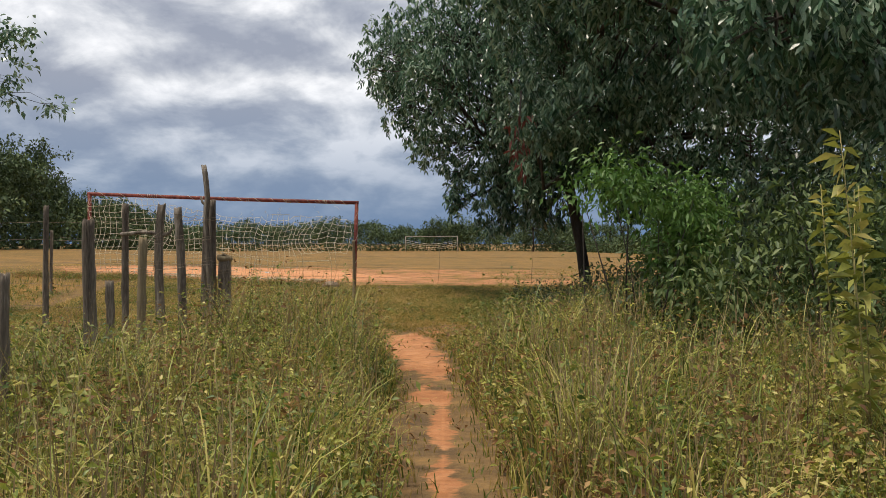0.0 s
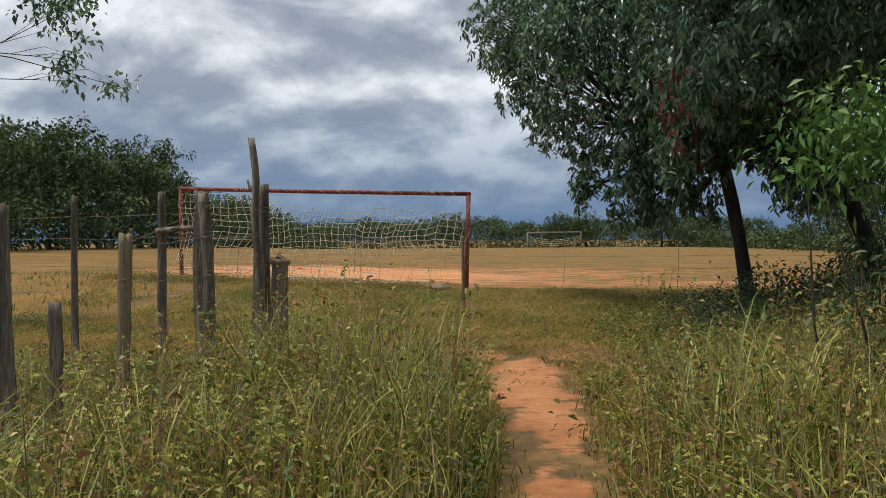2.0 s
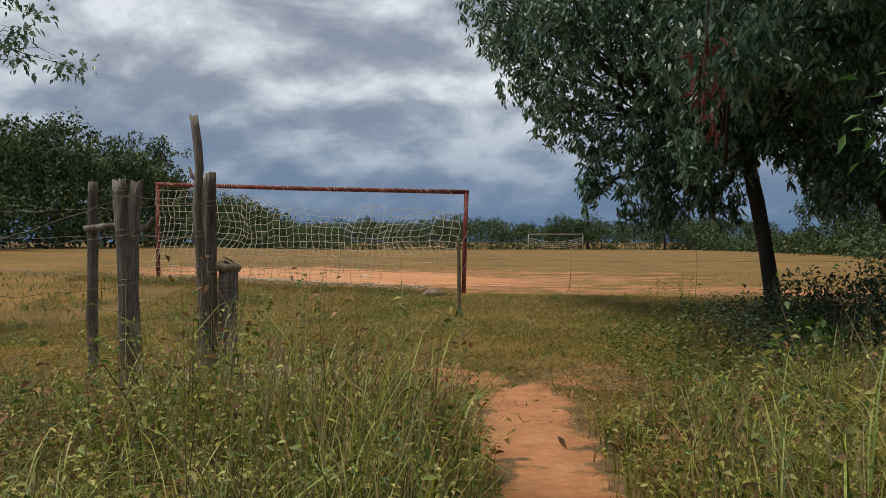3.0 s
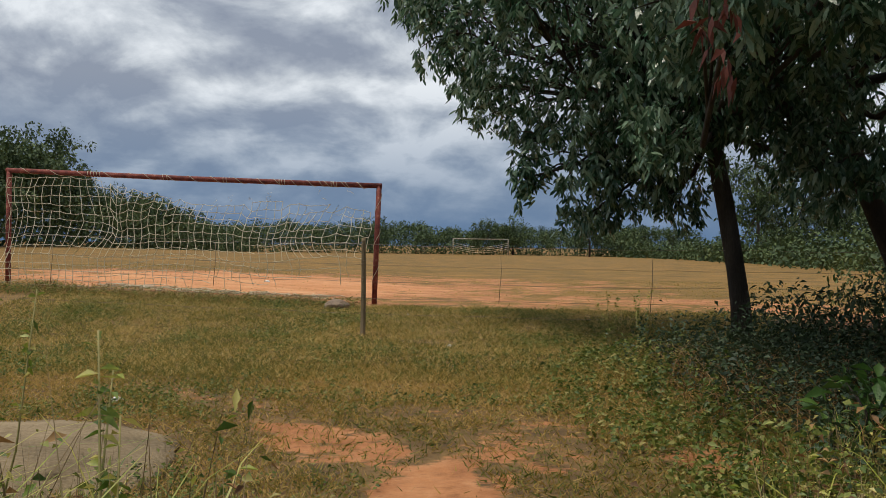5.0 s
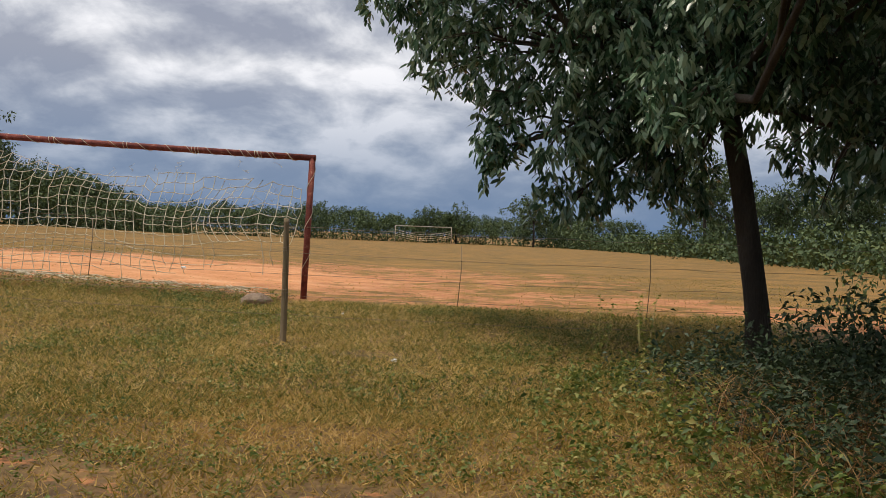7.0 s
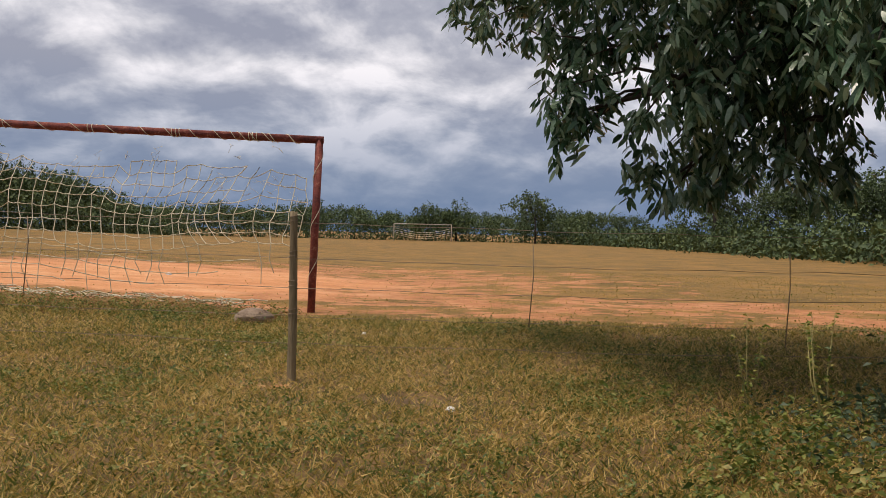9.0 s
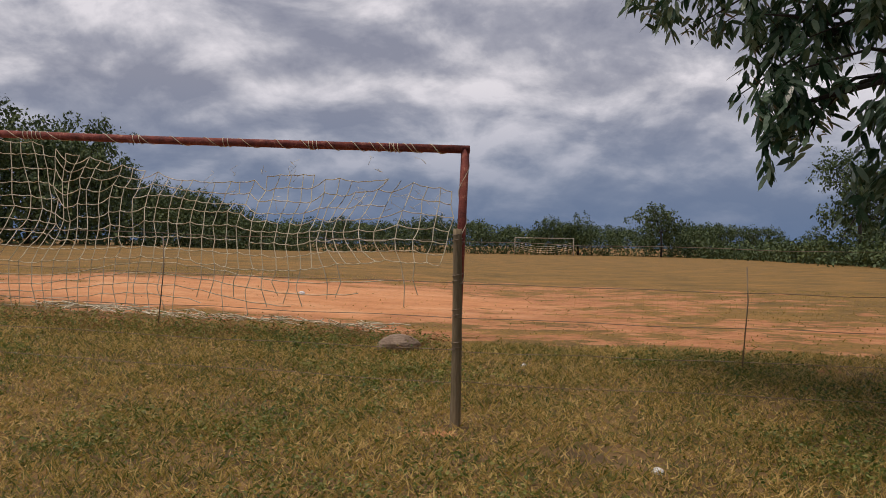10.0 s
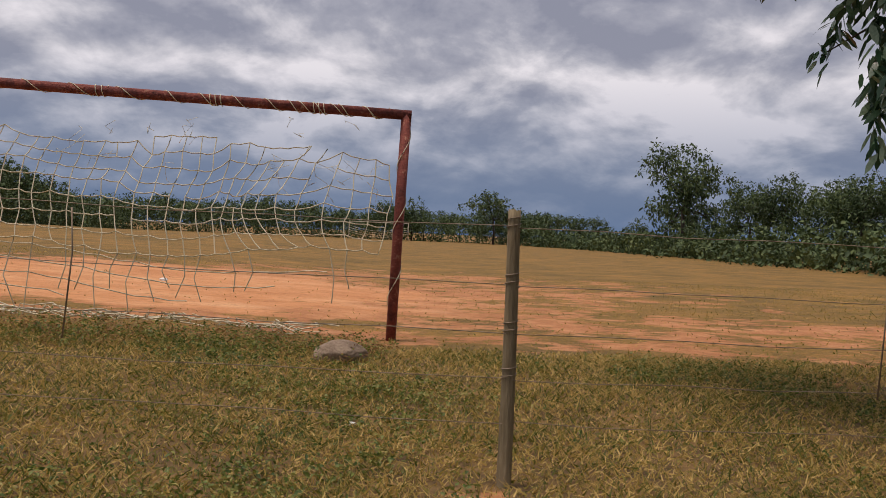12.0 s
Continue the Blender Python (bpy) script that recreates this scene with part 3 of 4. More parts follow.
tree("mango_tree", (*FOOT_D, 0.0), [(0, 0, -0.2), (-0.1, 0, 1.0), (-0.3, 0.1, 2.2), (-0.7, 0.1, 3.2)], [0.2, 0.17, 0.15, 0.12],
     # last two blobs: unseen overhead leaves, added only to block sun from the right side
     about(FOOT_D, [(3.1, 8.3, 3.5, 0.9, 0.9, 0.65), (4.3, 8.9, 3.7, 1.3, 1.2, 1.0), (5.2, 11.4, 4.3, 2.0, 1.7, 1.7), (6.8, 10.6, 4.6, 2.2, 2.2, 1.7), (3.6, 10.4, 4.7, 1.3, 1.3, 1.0), (5.4, 9.0, 2.6, 1.2, 1.0, 0.8), (0.8, 12.3, 5.5, 1.2, 1.6, 0.5), (1.0, 14.6, 5.9, 1.3, 1.4, 0.6)]),
     3200, 12, (0.135, 0.046), M_LEAF, "spreading mango tree with dark drooping leaves beside the path", 7, shell=0.42, group="mango trees by the pitch", whorls=True)
tree("overhanging_tree", (*FOOT_C, 0.0), [(0, 0, -0.2), (0.1, 0, 1.5), (0.5, 0.1, 3.2), (1.0, 0.2, 4.6)], [0.14, 0.1, 0.07, 0.028],
     about(FOOT_C, [(-8.0, 16.0, 5.0, 0.55, 0.7, 0.45), (-7.05, 16.1, 3.78, 0.38, 0.3, 0.13), (-8.0, 16.0, 4.25, 0.3, 0.3, 0.2), (-10.4, 15.8, 6.2, 1.6, 1.8, 1.0), (-7.9, 16.0, 3.9, 0.15, 0.2, 0.08)]),
     210, 13, (0.12, 0.07), M_LEAF, "leafy tree whose thin branches hang over the fence", 6, bunch=0.22, droop=0.25, shell=0.5)

# dead red leaves hang in the mango crown
rng = np.random.default_rng(9)
red = thing("dead_branch", (1.05, 12.5, 2.35), "hanging sprays of dead rust-red leaves in the mango tree", "leaves")
part("twig", tube([(0.1, 0.4, 1.2), (0.05, 0.2, 0.6), (0, 0, 0.05)], [0.014, 0.01, 0.005], 5), M_BARK, red)
for c in ((0.06, -0.2, -0.02), (-0.02, -0.1, 0.2), (0.1, 0.0, 0.36), (-0.04, 0.0, 0.55), (0.14, 0.1, 0.75)):
    part("leaf_spray", clumps([c], 10, 0.13, 0.12, 0.042, rng, 0.6, 0.4, -0.5), M_RED, red, smooth=False)


def bush(name, at, blobs, bunches, per, leaf, mat, label, seed, bunch=0.3, up=0.15, group="", stems=7, category="shrub"):
    rng = np.random.default_rng(seed)
    t = thing(name, at, label, category, group)
    size = np.array([b[3] * b[4] * b[5] for b in blobs]) ** 0.67
    cent, sticks = [], []
    for b, s in zip(blobs, size / size.sum()):
        k = max(4, int(bunches * s))
        d = unit(rng.normal(size=(k, 3)))
        r = rng.random((k, 1)) ** 0.4 * (1 + 0.2 * np.sin(d[:, :1] * 6 + seed) * np.sin(d[:, 2:] * 7))
        c = np.array(b[:3]) + d * r * np.array(b[3:])
        c[:, 2] = np.maximum(c[:, 2], 0.05)
        cent.append(c)
        for e in c[: max(stems, k // 12)]:
            f = Vector((b[0] * 0.4 + rng.normal() * 0.15, b[1] + rng.normal() * 0.15, -0.05))
            e = Vector(e)
            sticks.append(tube([f, f.lerp(e, 0.5) + Vector(rng.normal(size=3) * 0.06), e], [0.012, 0.008, 0.003], 5))
    tagged(part("stem", merge(sticks), M_BARK, t), kind="stuff")
    part("leaves", clumps(np.concatenate(cent), per, bunch, leaf[0], leaf[1], rng, 0.7, 0.2, up), mat, t, smooth=False)
    return t


BUSHES = "bushes along the path"
bush("fresh_green_bush", (1.95, 8.0, 0.0), [(-0.4, 0, 1.85, 0.42, 0.4, 0.26), (0.25, 0.1, 1.15, 0.3, 0.4, 0.5), (0.3, 0.1, 1.6, 0.45, 0.5, 0.3)], 190, 22, (0.075, 0.03), M_FRESH, "bright green leafy sapling under the mango tree", 11, 0.26, 0.0, BUSHES, 3)
bush("thicket", (3.0, 7.8, 0.0), [(-0.9, 0.3, 0.65, 0.6, 0.7, 0.7), (-0.75, -0.9, 0.95, 0.45, 0.6, 0.5), (0.2, -0.6, 1.1, 0.9, 1.0, 0.9), (1.5, -0.6, 1.3, 1.2, 1.2, 1.1), (2.9, 0.2, 1.6, 1.6, 1.4, 1.5)], 900, 30, (0.08, 0.03), M_SHRUB, "dense dark green thicket of leafy shrubs", 12, 0.28, -0.1, BUSHES)
# this thicket and the next shrub carry tree shade in their leaf colour
bush("thicket", (3.4, 12.4, 0.0), [(0, 0.2, 0.45, 0.9, 1.4, 0.6), (1.6, -0.3, 0.9, 1.4, 1.8, 1.1), (3.2, 0.5, 1.4, 1.6, 1.8, 1.5)], 420, 28, (0.09, 0.036), M_SHADED, "dense dark green thicket of leafy shrubs", 13, 0.28, 0.0, BUSHES)
bush("low_shrub", (3.5, 17.4, 0.05), [(-0.2, -0.2, 0.35, 0.8, 0.9, 0.45), (0.9, -0.6, 0.5, 1.0, 1.2, 0.6), (2.2, 0.0, 0.7, 1.2, 1.4, 0.9)], 300, 26, (0.085, 0.036), M_SHADED, "low leafy shrub at the foot of the mango tree, coloured dark for shade", 14, 0.24, 0.1, BUSHES)
bush("low_shrub", (6.8, 22.2, 0.2), [(0, 0, 0.6, 1.8, 1.0, 0.8), (2.4, 0.2, 0.9, 1.6, 1.2, 1.1)], 160, 24, (0.10, 0.045), M_SHRUB, "low dark leafy shrub behind the mango trees", 15, 0.28, 0.1, BUSHES)
# leaves coloured as if shaded by the crowns above
bush("thicket", (3.0, 12.2, 0.0), [(0, 0, 0.45, 0.75, 0.9, 0.55), (0.5, 1.6, 0.5, 0.8, 1.0, 0.65), (0.9, -0.9, 0.7, 0.8, 0.7, 0.8)], 300, 26, (0.08, 0.036), M_SHADED, "tangled shrub under the mango trees, its shade put into the leaf colour", 17, 0.26, 0.0, BUSHES)
bush("broad_leaf_plant", (1.92, 12.35, 0.0), [(0, 0, 0.42, 0.24, 0.24, 0.2)], 14, 9, (0.13, 0.06), M_FRESH, "low bright green plant with broad leaves", 16, 0.13, 0.35, category="plant")


def sprig(x, y, h, mat, label, seed, leaf=(0.07, 0.04), stems=3, name="tall_weed", dense=26):
    """A tall weed: thin stems set with small leaves."""
    rng = np.random.default_rng(seed)
    t = thing(name, (x, y, float(ground_z(x, y))), label, "weed", "tall weeds along the path")
    for k in range(stems):
        a = rng.uniform(0, 6.28)
        e = np.array([math.cos(a), math.sin(a), 0]) * h * rng.uniform(0.05, 0.28) + np.array([0, 0, h * rng.uniform(0.75, 1.0)])
        mid_ = e * 0.5 + np.array([math.cos(a + 1), math.sin(a + 1), 0]) * 0.04
        part("stem", tube([(0, 0, -0.03), tuple(mid_), tuple(e)], [0.005, 0.004, 0.002], 5), M_STEM, t)
        f = rng.uniform(0.3, 1.0, dense)[:, None]
        p_ = (1 - f) ** 2 * 0 + 2 * f * (1 - f) * mid_ + f * f * e
        way = rng.normal(size=(dense, 3)) * np.array([1, 1, 0.4]) + np.array([0, 0, 0.25])
        part("foliage", leaf_arrays(p_, way, rng.uniform(0.6, 1.2, dense) * leaf[0], rng.uniform(0.7, 1.2, dense) * leaf[1], rng, 0.25), mat, t, smooth=False)
    return t


sprig(-1.07, 9.0, 1.15, M_WEED, "slender green weed rising above the grass", 51, (0.045, 0.02), dense=34)
sprig(-2.0, 10.2, 1.15, M_WEED, "slender branching green weed above the grass", 52, (0.045, 0.02), stems=5, dense=34)
sprig(1.93, 4.0, 1.75, M_YELLOW, "tall yellowing weed with ragged leaves", 53, (0.08, 0.04), 2, dense=70)
sprig(2.12, 4.3, 2.05, M_YELLOW, "tall feathery yellow-green weed", 54, (0.13, 0.045), 3, dense=50)
sprig(-1.22, 3.6, 0.95, M_YELLOW, "dry pale weed stalk with seed heads", 55, (0.035, 0.02), 2)
sprig(-0.95, 3.7, 0.85, M_YELLOW, "dry pale weed stalk with seed heads", 56, (0.035, 0.02), 2)
sprig(-1.35, 3.3, 0.85, M_YELLOW, "pale yellow-green bushy weed", 57, (0.05, 0.028), 6)
sprig(1.6, 17.6, 0.9, M_WEED, "slender weed beside the wire fence", 58, (0.045, 0.02), stems=4, dense=34)
sprig(1.25, 18.0, 0.8, M_WEED, "slender weed beside the wire fence", 59, (0.045, 0.02), stems=3, dense=34)
sprig(-1.9, 9.0, 0.95, M_WEED, "slender green weed rising above the grass", 60, (0.045, 0.02), stems=4, dense=34)
sprig(-2.35, 10.4, 0.95, M_WEED, "leafy weed at the foot of the fence stump", 61, (0.045, 0.02), stems=5, dense=34)


# ---- fences ----
def timber(path, radius, seed, sides=18, rings=26, cracks=3, wear=1.0):
    """A weathered round timber along path(k): ridged, cracked lengthwise, knotty, with an uneven top."""
    r_ = random.Random(seed)
    ph = [r_.uniform(0, 6.28) for _ in range(4)]
    split = [(r_.uniform(0, 6.28), r_.uniform(-0.8, 0.8), r_.uniform(0.0, 0.4), r_.uniform(0.6, 1.1)) for _ in range(cracks)]
    knots = [(r_.uniform(0, 6.28), r_.uniform(0.2, 0.95), r_.uniform(0.12, 0.3)) for _ in range(4)]
    vs, fs = [], []
    for i in range(rings + 1):
        k = min(1.0, i / (rings - 1))
        c = Vector(path(k))
        for j in range(sides):
            q_ = 2 * math.pi * j / sides
            f = 1 + wear * (0.09 * math.cos(2 * q_ + ph[0] + 1.6 * k) + 0.06 * math.cos(5 * q_ + ph[1] + 2.4 * k) + 0.04 * math.cos(9 * q_ + ph[2] - 3 * k) + r_.uniform(-0.035, 0.035))
            for at_, drift, k0, k1 in split:
                if k0 < k < k1:
                    d_ = (q_ - at_ - drift * k + math.pi) % (2 * math.pi) - math.pi
                    f -= 0.24 * wear * math.exp(-(d_ / 0.2) ** 2)
            for at_, kk, big_ in knots:
                d_ = (q_ - at_ + math.pi) % (2 * math.pi) - math.pi
                f += big_ * wear * math.exp(-(d_ / 0.45) ** 2 - ((k - kk) / 0.035) ** 2)
            rr = radius * (1 - 0.2 * k) * f * (0.03 if i == rings else 1)
            z = c.z + (r_.uniform(-0.02, 0.014) * wear if i == rings - 1 else -0.012 if i == rings else 0)
            vs.append((c.x + rr * math.cos(q_), c.y + rr * math.sin(q_), z))
    for i in range(rings):
        for j in range(sides):
            j2 = (j + 1) % sides
            fs.append((i * sides + j, i * sides + j2, (i + 1) * sides + j2, (i + 1) * sides + j))
    return vs, fs


def post(x, y, top, r, mat, label, seed, lean=(0, 0), bend=0.03, fork=0.0, kink=((0, 0), (1, 0)), cap=False, ties=()):
    z0 = float(ground_z(x, y))
    t = thing("fence_post", (x, y, z0), label, "post", "posts of the wire fences")
    ks, dx = zip(*kink)

    def path(k):
        return (lean[0] * k + bend * (math.sin(k * 4.2 + seed) - math.sin(seed)) * 0.35 + float(np.interp(k, ks, dx)), lean[1] * k + bend * 0.3 * math.sin(k * 5 + seed * 2), -0.25 + k * (top - z0 + 0.25))

    shaft = part("shaft", timber(path, r, seed, wear=0.25 if bend < 0.015 else 1.0), mat, t)
    if fork:
        a = Vector(path(0.8))
        part("snag", tube([a, a + Vector((fork, 0.02, 0.05)), a + Vector((fork * 1.4, 0.02, 0.12))], [r * 0.5, r * 0.4, r * 0.2], 7, seed, 0.15), mat, t)
    if cap:
        e = Vector(path(1.0))
        part("top", tube([e - Vector((0, 0, 0.05)), e - Vector((0, 0, 0.02)), e + Vector((0, 0, 0.015)), e + Vector((0.01, 0, 0.03))], [r * 0.86, r * 1.08, r * 1.04, r * 0.7], 14, seed, 0.08), M_PALE, t, "pale weathered end of the stump")
    for zz in ties:
        k = (zz - z0 + 0.25) / (top - z0 + 0.25)
        c = Vector(path(k))
        rr = r * (1 - 0.2 * k) * 1.13
        part("wire_tie", tube([c + Vector((rr * math.cos(q_ * 0.7), rr * math.sin(q_ * 0.7), 0.004 * q_ - 0.04)) for q_ in range(19)], [0.0028] * 19, 5), M_WIRE, t, "rusty wire wound round the post")
    return t


GREY = "weathered grey wooden fence post standing in tall grass"
post(-2.87, 10.8, 2.27, 0.042, M_POST, "tall crooked grey pole standing beside the fence corner", 21, (-0.02, 0), 0.02, fork=-0.06, kink=((0, 0.05), (0.35, 0.02), (0.6, -0.01), (0.72, -0.035), (0.85, -0.01), (0.93, -0.03), (1, -0.055)), ties=(0.75, 1.1, 1.36))
post(-2.86, 10.98, 1.85, 0.047, M_POST, "dark split fence post behind the tall pole", 34, (-0.03, 0), 0.03, ties=(1.05, 1.6))
post(-2.72, 10.9, 1.13, 0.09, M_POST, "short thick grey fence stump with a split top", 22, (0, 0), 0.02, cap=True, ties=(0.6, 0.95))
post(-3.06, 11.2, 1.82, 0.061, M_POST, "rough-barked brown fence post", 23, (0.03, 0), ties=(1.05, 1.36))
post(-2.84, 9.6, 1.70, 0.047, M_POST, GREY, 24, (-0.08, 0), ties=(1.05, 1.36, 1.6))
post(-2.84, 8.1, 1.36, 0.047, M_PALE, "pale barkless wooden fence post", 25, (0.07, 0), 0.018, ties=(0.75, 1.05))
post(-3.62, 11.1, 1.80, 0.057, M_POST, "leaning crooked dark fence post with a snag", 26, (0.12, 0), 0.12, fork=0.12, ties=(1.05, 1.36))
post(-4.16, 11.5, 1.82, 0.046, M_POST, GREY, 27)
post(-5.44, 12.0, 1.82, 0.046, M_POST, GREY, 28)
post(-8.87, 19.8, 1.6, 0.038, M_POST, GREY, 29)
post(-2.84, 7.4, 0.98, 0.038, M_POST, "short dark fence stump in tall grass", 30)
post(-2.78, 6.9, 1.49, 0.062, M_POST, GREY, 32, (0, 0), 0.03)
post(-2.6, 5.2, 1.12, 0.038, M_POST, GREY, 33)
WPOST = (-1.95, 19.12)
post(*WPOST, 1.38, 0.037, M_PALE, "straight round grey wooden fence post by the goal", 31, (0.0, 0), 0.012, ties=(0.6, 0.82, 1.05, 1.32))


def span(a, b, sag, rng_):
    """A slack wire between two points."""
    a, b = Vector(a), Vector(b)
    pts = []
    for k in range(13):
        f = k / 12
        p_ = a.lerp(b, f)
        pts.append(p_ + Vector((0, rng_.uniform(-0.008, 0.008), -4 * sag * f * (1 - f) + rng_.uniform(-0.008, 0.008))))
    return tube(pts, [0.0022] * len(pts), 4, cap=False)


rw = random.Random(31)
fence = thing("wire_fence", (0, 19.1, 0.1), "slack rusty wire fence along the edge of the pitch", "fence", "wire fences")
for zz in (1.30, 1.02, 0.79, 0.57, 0.36):
    part("wire", span((WPOST[0], 0, zz - 0.1), (3.08, 0.0, zz - 0.12), 0.02, rw), M_WIRE, fence)
    part("wire", span((3.08, 0, zz - 0.12), (9.5, 0.3, zz - 0.05), 0.04, rw), M_WIRE, fence)
    part("wire", span((WPOST[0], 0, zz - 0.1), (-8.87, 0.7, zz + 0.05), 0.03, rw), M_WIRE, fence)
for x, z0, z1 in ((-0.08, 0.62, 1.06), (1.94, 0.5, 1.04), (-4.0, 0.8, 1.2), (-6.3, 0.8, 1.25), (5.2, 0.4, 1.15)):
    part("dropper", tube([(x - 0.02, -0.01, z0 - 0.2), (x + 0.01, 0.0, (z0 + z1) / 2), (x, 0.0, z1)], [0.0045, 0.004, 0.004], 5), M_WIRE, fence, "thin upright stick")
side = thing("wire_fence", (-2.85, 10.0, 0.0), "rusty wires strung between old wooden posts", "fence", "wire fences")
line_ = [(0.01, -1.9), (0.01, -0.4), (-0.02, 0.8), (-0.75, 1.1), (-1.31, 1.5), (-2.59, 2.0), (-6.4, 3.3), (-9.5, 4.4)]
for zz in (1.6, 1.36, 1.05, 0.75, 0.45):
    for (xa, ya), (xb, yb) in zip(line_[:-1], line_[1:]):
        za = min(zz, 1.28) if ya < -1 else zz
        part("wire", span((xa, ya, za), (xb, yb, zz), 0.015, rw), M_WIRE, side)
rail = thing("fence_rail", (-4.2, 11.42, 1.42), "short grey branch tied across the fence wires", "rail")
part("stick", tube([(0, 0, 0), (0.3, -0.03, 0.03), (0.62, -0.1, 0.0)], [0.03, 0.027, 0.02], 7, 3, 0.1), M_POST, rail)


# ---- stones and litter ----
def stone(name, x, y, size, mat, label, seed, sink=0.3, category="rock", group=""):
    rng = np.random.default_rng(seed)
    bm = bmesh.new()
    bmesh.ops.create_icosphere(bm, subdivisions=4, radius=1)
    for v in bm.verts:
        k = 1 + 0.22 * noise.noise(v.co * 1.3 + Vector((seed, 0, 0))) + 0.09 * noise.noise(v.co * 4 + Vector((0, seed, 0)))
        v.co = Vector((v.co.x * size[0] * k, v.co.y * size[1] * k, v.co.z * size[2] * (0.8 + 0.2 * k)))
    me = bpy.data.meshes.new(name)
    bm.to_mesh(me)
    bm.free()
    me.materials.append(mat)
    me.polygons.foreach_set("use_smooth", np.ones(len(me.polygons), bool))
    ob = new(name, me)
    ob.location = (x, y, float(ground_z(x, y)) + size[2] * (1 - sink) - size[2] * 0.35)
    ob.rotation_euler = (0, 0, rng.uniform(0, 6))
    return tagged(ob, label, category, group)


stone("flat_rock", -3.05, 12.3, (1.1, 0.95, 0.10), M_SAND, "low flat pale sandstone outcrop beside the path", 61, 0.55)
stone("stone", -2.84, 22.1, (0.22, 0.15, 0.13), M_ROCK, "flat grey-brown stone by the goal post", 62)
for k, (x, y, a) in enumerate(((-3.18, 14.1, 0.07), (-0.72, 18.3, 0.05), (-1.55, 21.5, 0.04), (-2.7, 20.2, 0.03), (-5.9, 29.3, 0.08))):
    stone("litter", x, y, (a, a * 0.7, a * 0.4), M_LITTER, "crumpled scrap of white plastic litter on the grass", 70 + k, 0.2, "litter", "litter on the grass")

# ---- background trees ----
def far_tree(h, w, seed, n=230, per=10, leaf=(0.38, 0.21), low=0.3):
    """A broad tree seen across the pitch."""
    rng = np.random.default_rng(seed)
    bl = [(0, 0, h * 0.66, w * 0.3, w * 0.3, h * 0.28)]
    for k in range(10):
        a = k * 0.785 + rng.uniform(-0.3, 0.3)
        d_ = w * rng.uniform(0.16, 0.36)
        bl.append((math.cos(a) * d_, math.sin(a) * d_, h * rng.uniform(low, 0.82), w * rng.uniform(0.14, 0.23), w * rng.uniform(0.14, 0.23), h * rng.uniform(0.1, 0.17)))
    return tree("field_tree", (0, 0, 0), [(0, 0, -0.3), (0.1, 0, h * 0.2), (0.05, 0.1, h * 0.42)], [0.16, 0.13, 0.1], bl, n, per, leaf, M_FAR,
                "broad dark green tree at the edge of the pitch", seed, bunch=0.34, droop=0.1, shell=0.4, group="trees round the pitch", split=False)


KINDS = [far_tree(8.0, 8.5, 41), far_tree(8.0, 9.5, 42), far_tree(8.0, 7.5, 43), far_tree(8.0, 8.8, 44), far_tree(8.0, 8.6, 45, 540, 12, (0.27, 0.145), 0.12), far_tree(8.0, 8.0, 46, 540, 12, (0.27, 0.145), 0.3)]
rt = random.Random(5)
# x, y and height of the trees round the pitch
RING = []
for i in range(8):
    RING.append((-36 + rt.uniform(-2, 2), 42 + i * 5.4 + rt.uniform(-1, 1), rt.uniform(8.0, 9.4)))
for i in range(13):
    RING.append((-37 + rt.uniform(-3, 2), 85 + i * 3.8 + rt.uniform(-1.5, 1.5), rt.uniform(5.4, 7.0)))
for i in range(21):
    RING.append((-37 + i * 3.1 + rt.uniform(-1.2, 1.2), 136 + rt.uniform(-3, 3), rt.uniform(4.6, 7.2)))
for i in range(15):
    RING.append((-36 + i * 4.2 + rt.uniform(-1.5, 1.5), 144 + rt.uniform(-2, 2), rt.uniform(5.4, 7.0)))
RING += [(-1.0, 130.0, 7.8), (2.8, 130.0, 8.2), (12.8, 124.0, 8.8), (23.6, 87.0, 8.9), (27.5, 97.0, 6.6)]
for i in range(6):
    RING.append((17 + i * 2.8 + rt.uniform(-1, 1), 133 - i * 5 + rt.uniform(-2, 2), rt.uniform(4.8, 6.0)))
for i in range(9):
    RING.append((25.5 + rt.uniform(-1.5, 1.5), 78 - i * 5.2 + rt.uniform(-1, 1), rt.uniform(4.9, 6.4)))
used = set()
for i, (x, y, h_) in enumerate(RING):
    s_ = h_ / 8.0
    m = pose(x, y, float(ground_z(x, y)), 0, 0, rt.uniform(0, 360)) @ Matrix.Diagonal((s_ * rt.uniform(0.85, 1.1), s_ * rt.uniform(0.85, 1.1), s_, 1))
    k = 4 + i % 2 if y < 90 else i % 4
    if k in used:
        copy_thing(KINDS[k], m)
    else:
        KINDS[k].matrix_basis = m
        used.add(k)

# scrub closes the gaps under the trees
rng = np.random.default_rng(21)
EDGE = [(-34.5, 34), (-34.5, 128), (-20, 131), (16, 130), (22.5, 108), (23.5, 84), (23, 30)]
cent = []
for (xa, ya), (xb, yb) in zip(EDGE[:-1], EDGE[1:]):
    k = int(math.hypot(xb - xa, yb - ya) * 44)
    f = rng.random(k)
    ox, oy = rng.normal(size=k) * 1.6, rng.normal(size=k) * 1.6
    x, y = xa + (xb - xa) * f + ox, ya + (yb - ya) * f + oy
    top_ = np.where(x < 18, 3.5, 1.5) + 1.0 * wobble(x, y, 2.5, 2.0)
    cent.append(np.column_stack([x, y, ground_z(x, y) + np.maximum(0.1, rng.random(k) * top_)]))
tagged(new("scrub", mesh_of("scrub", *clumps(np.concatenate(cent), 8, 0.55, 0.34, 0.19, rng, 0.6, 0.1, 0.2), M_FAR)), "low dark scrub along the edge of the pitch", "scrub", kind="stuff")
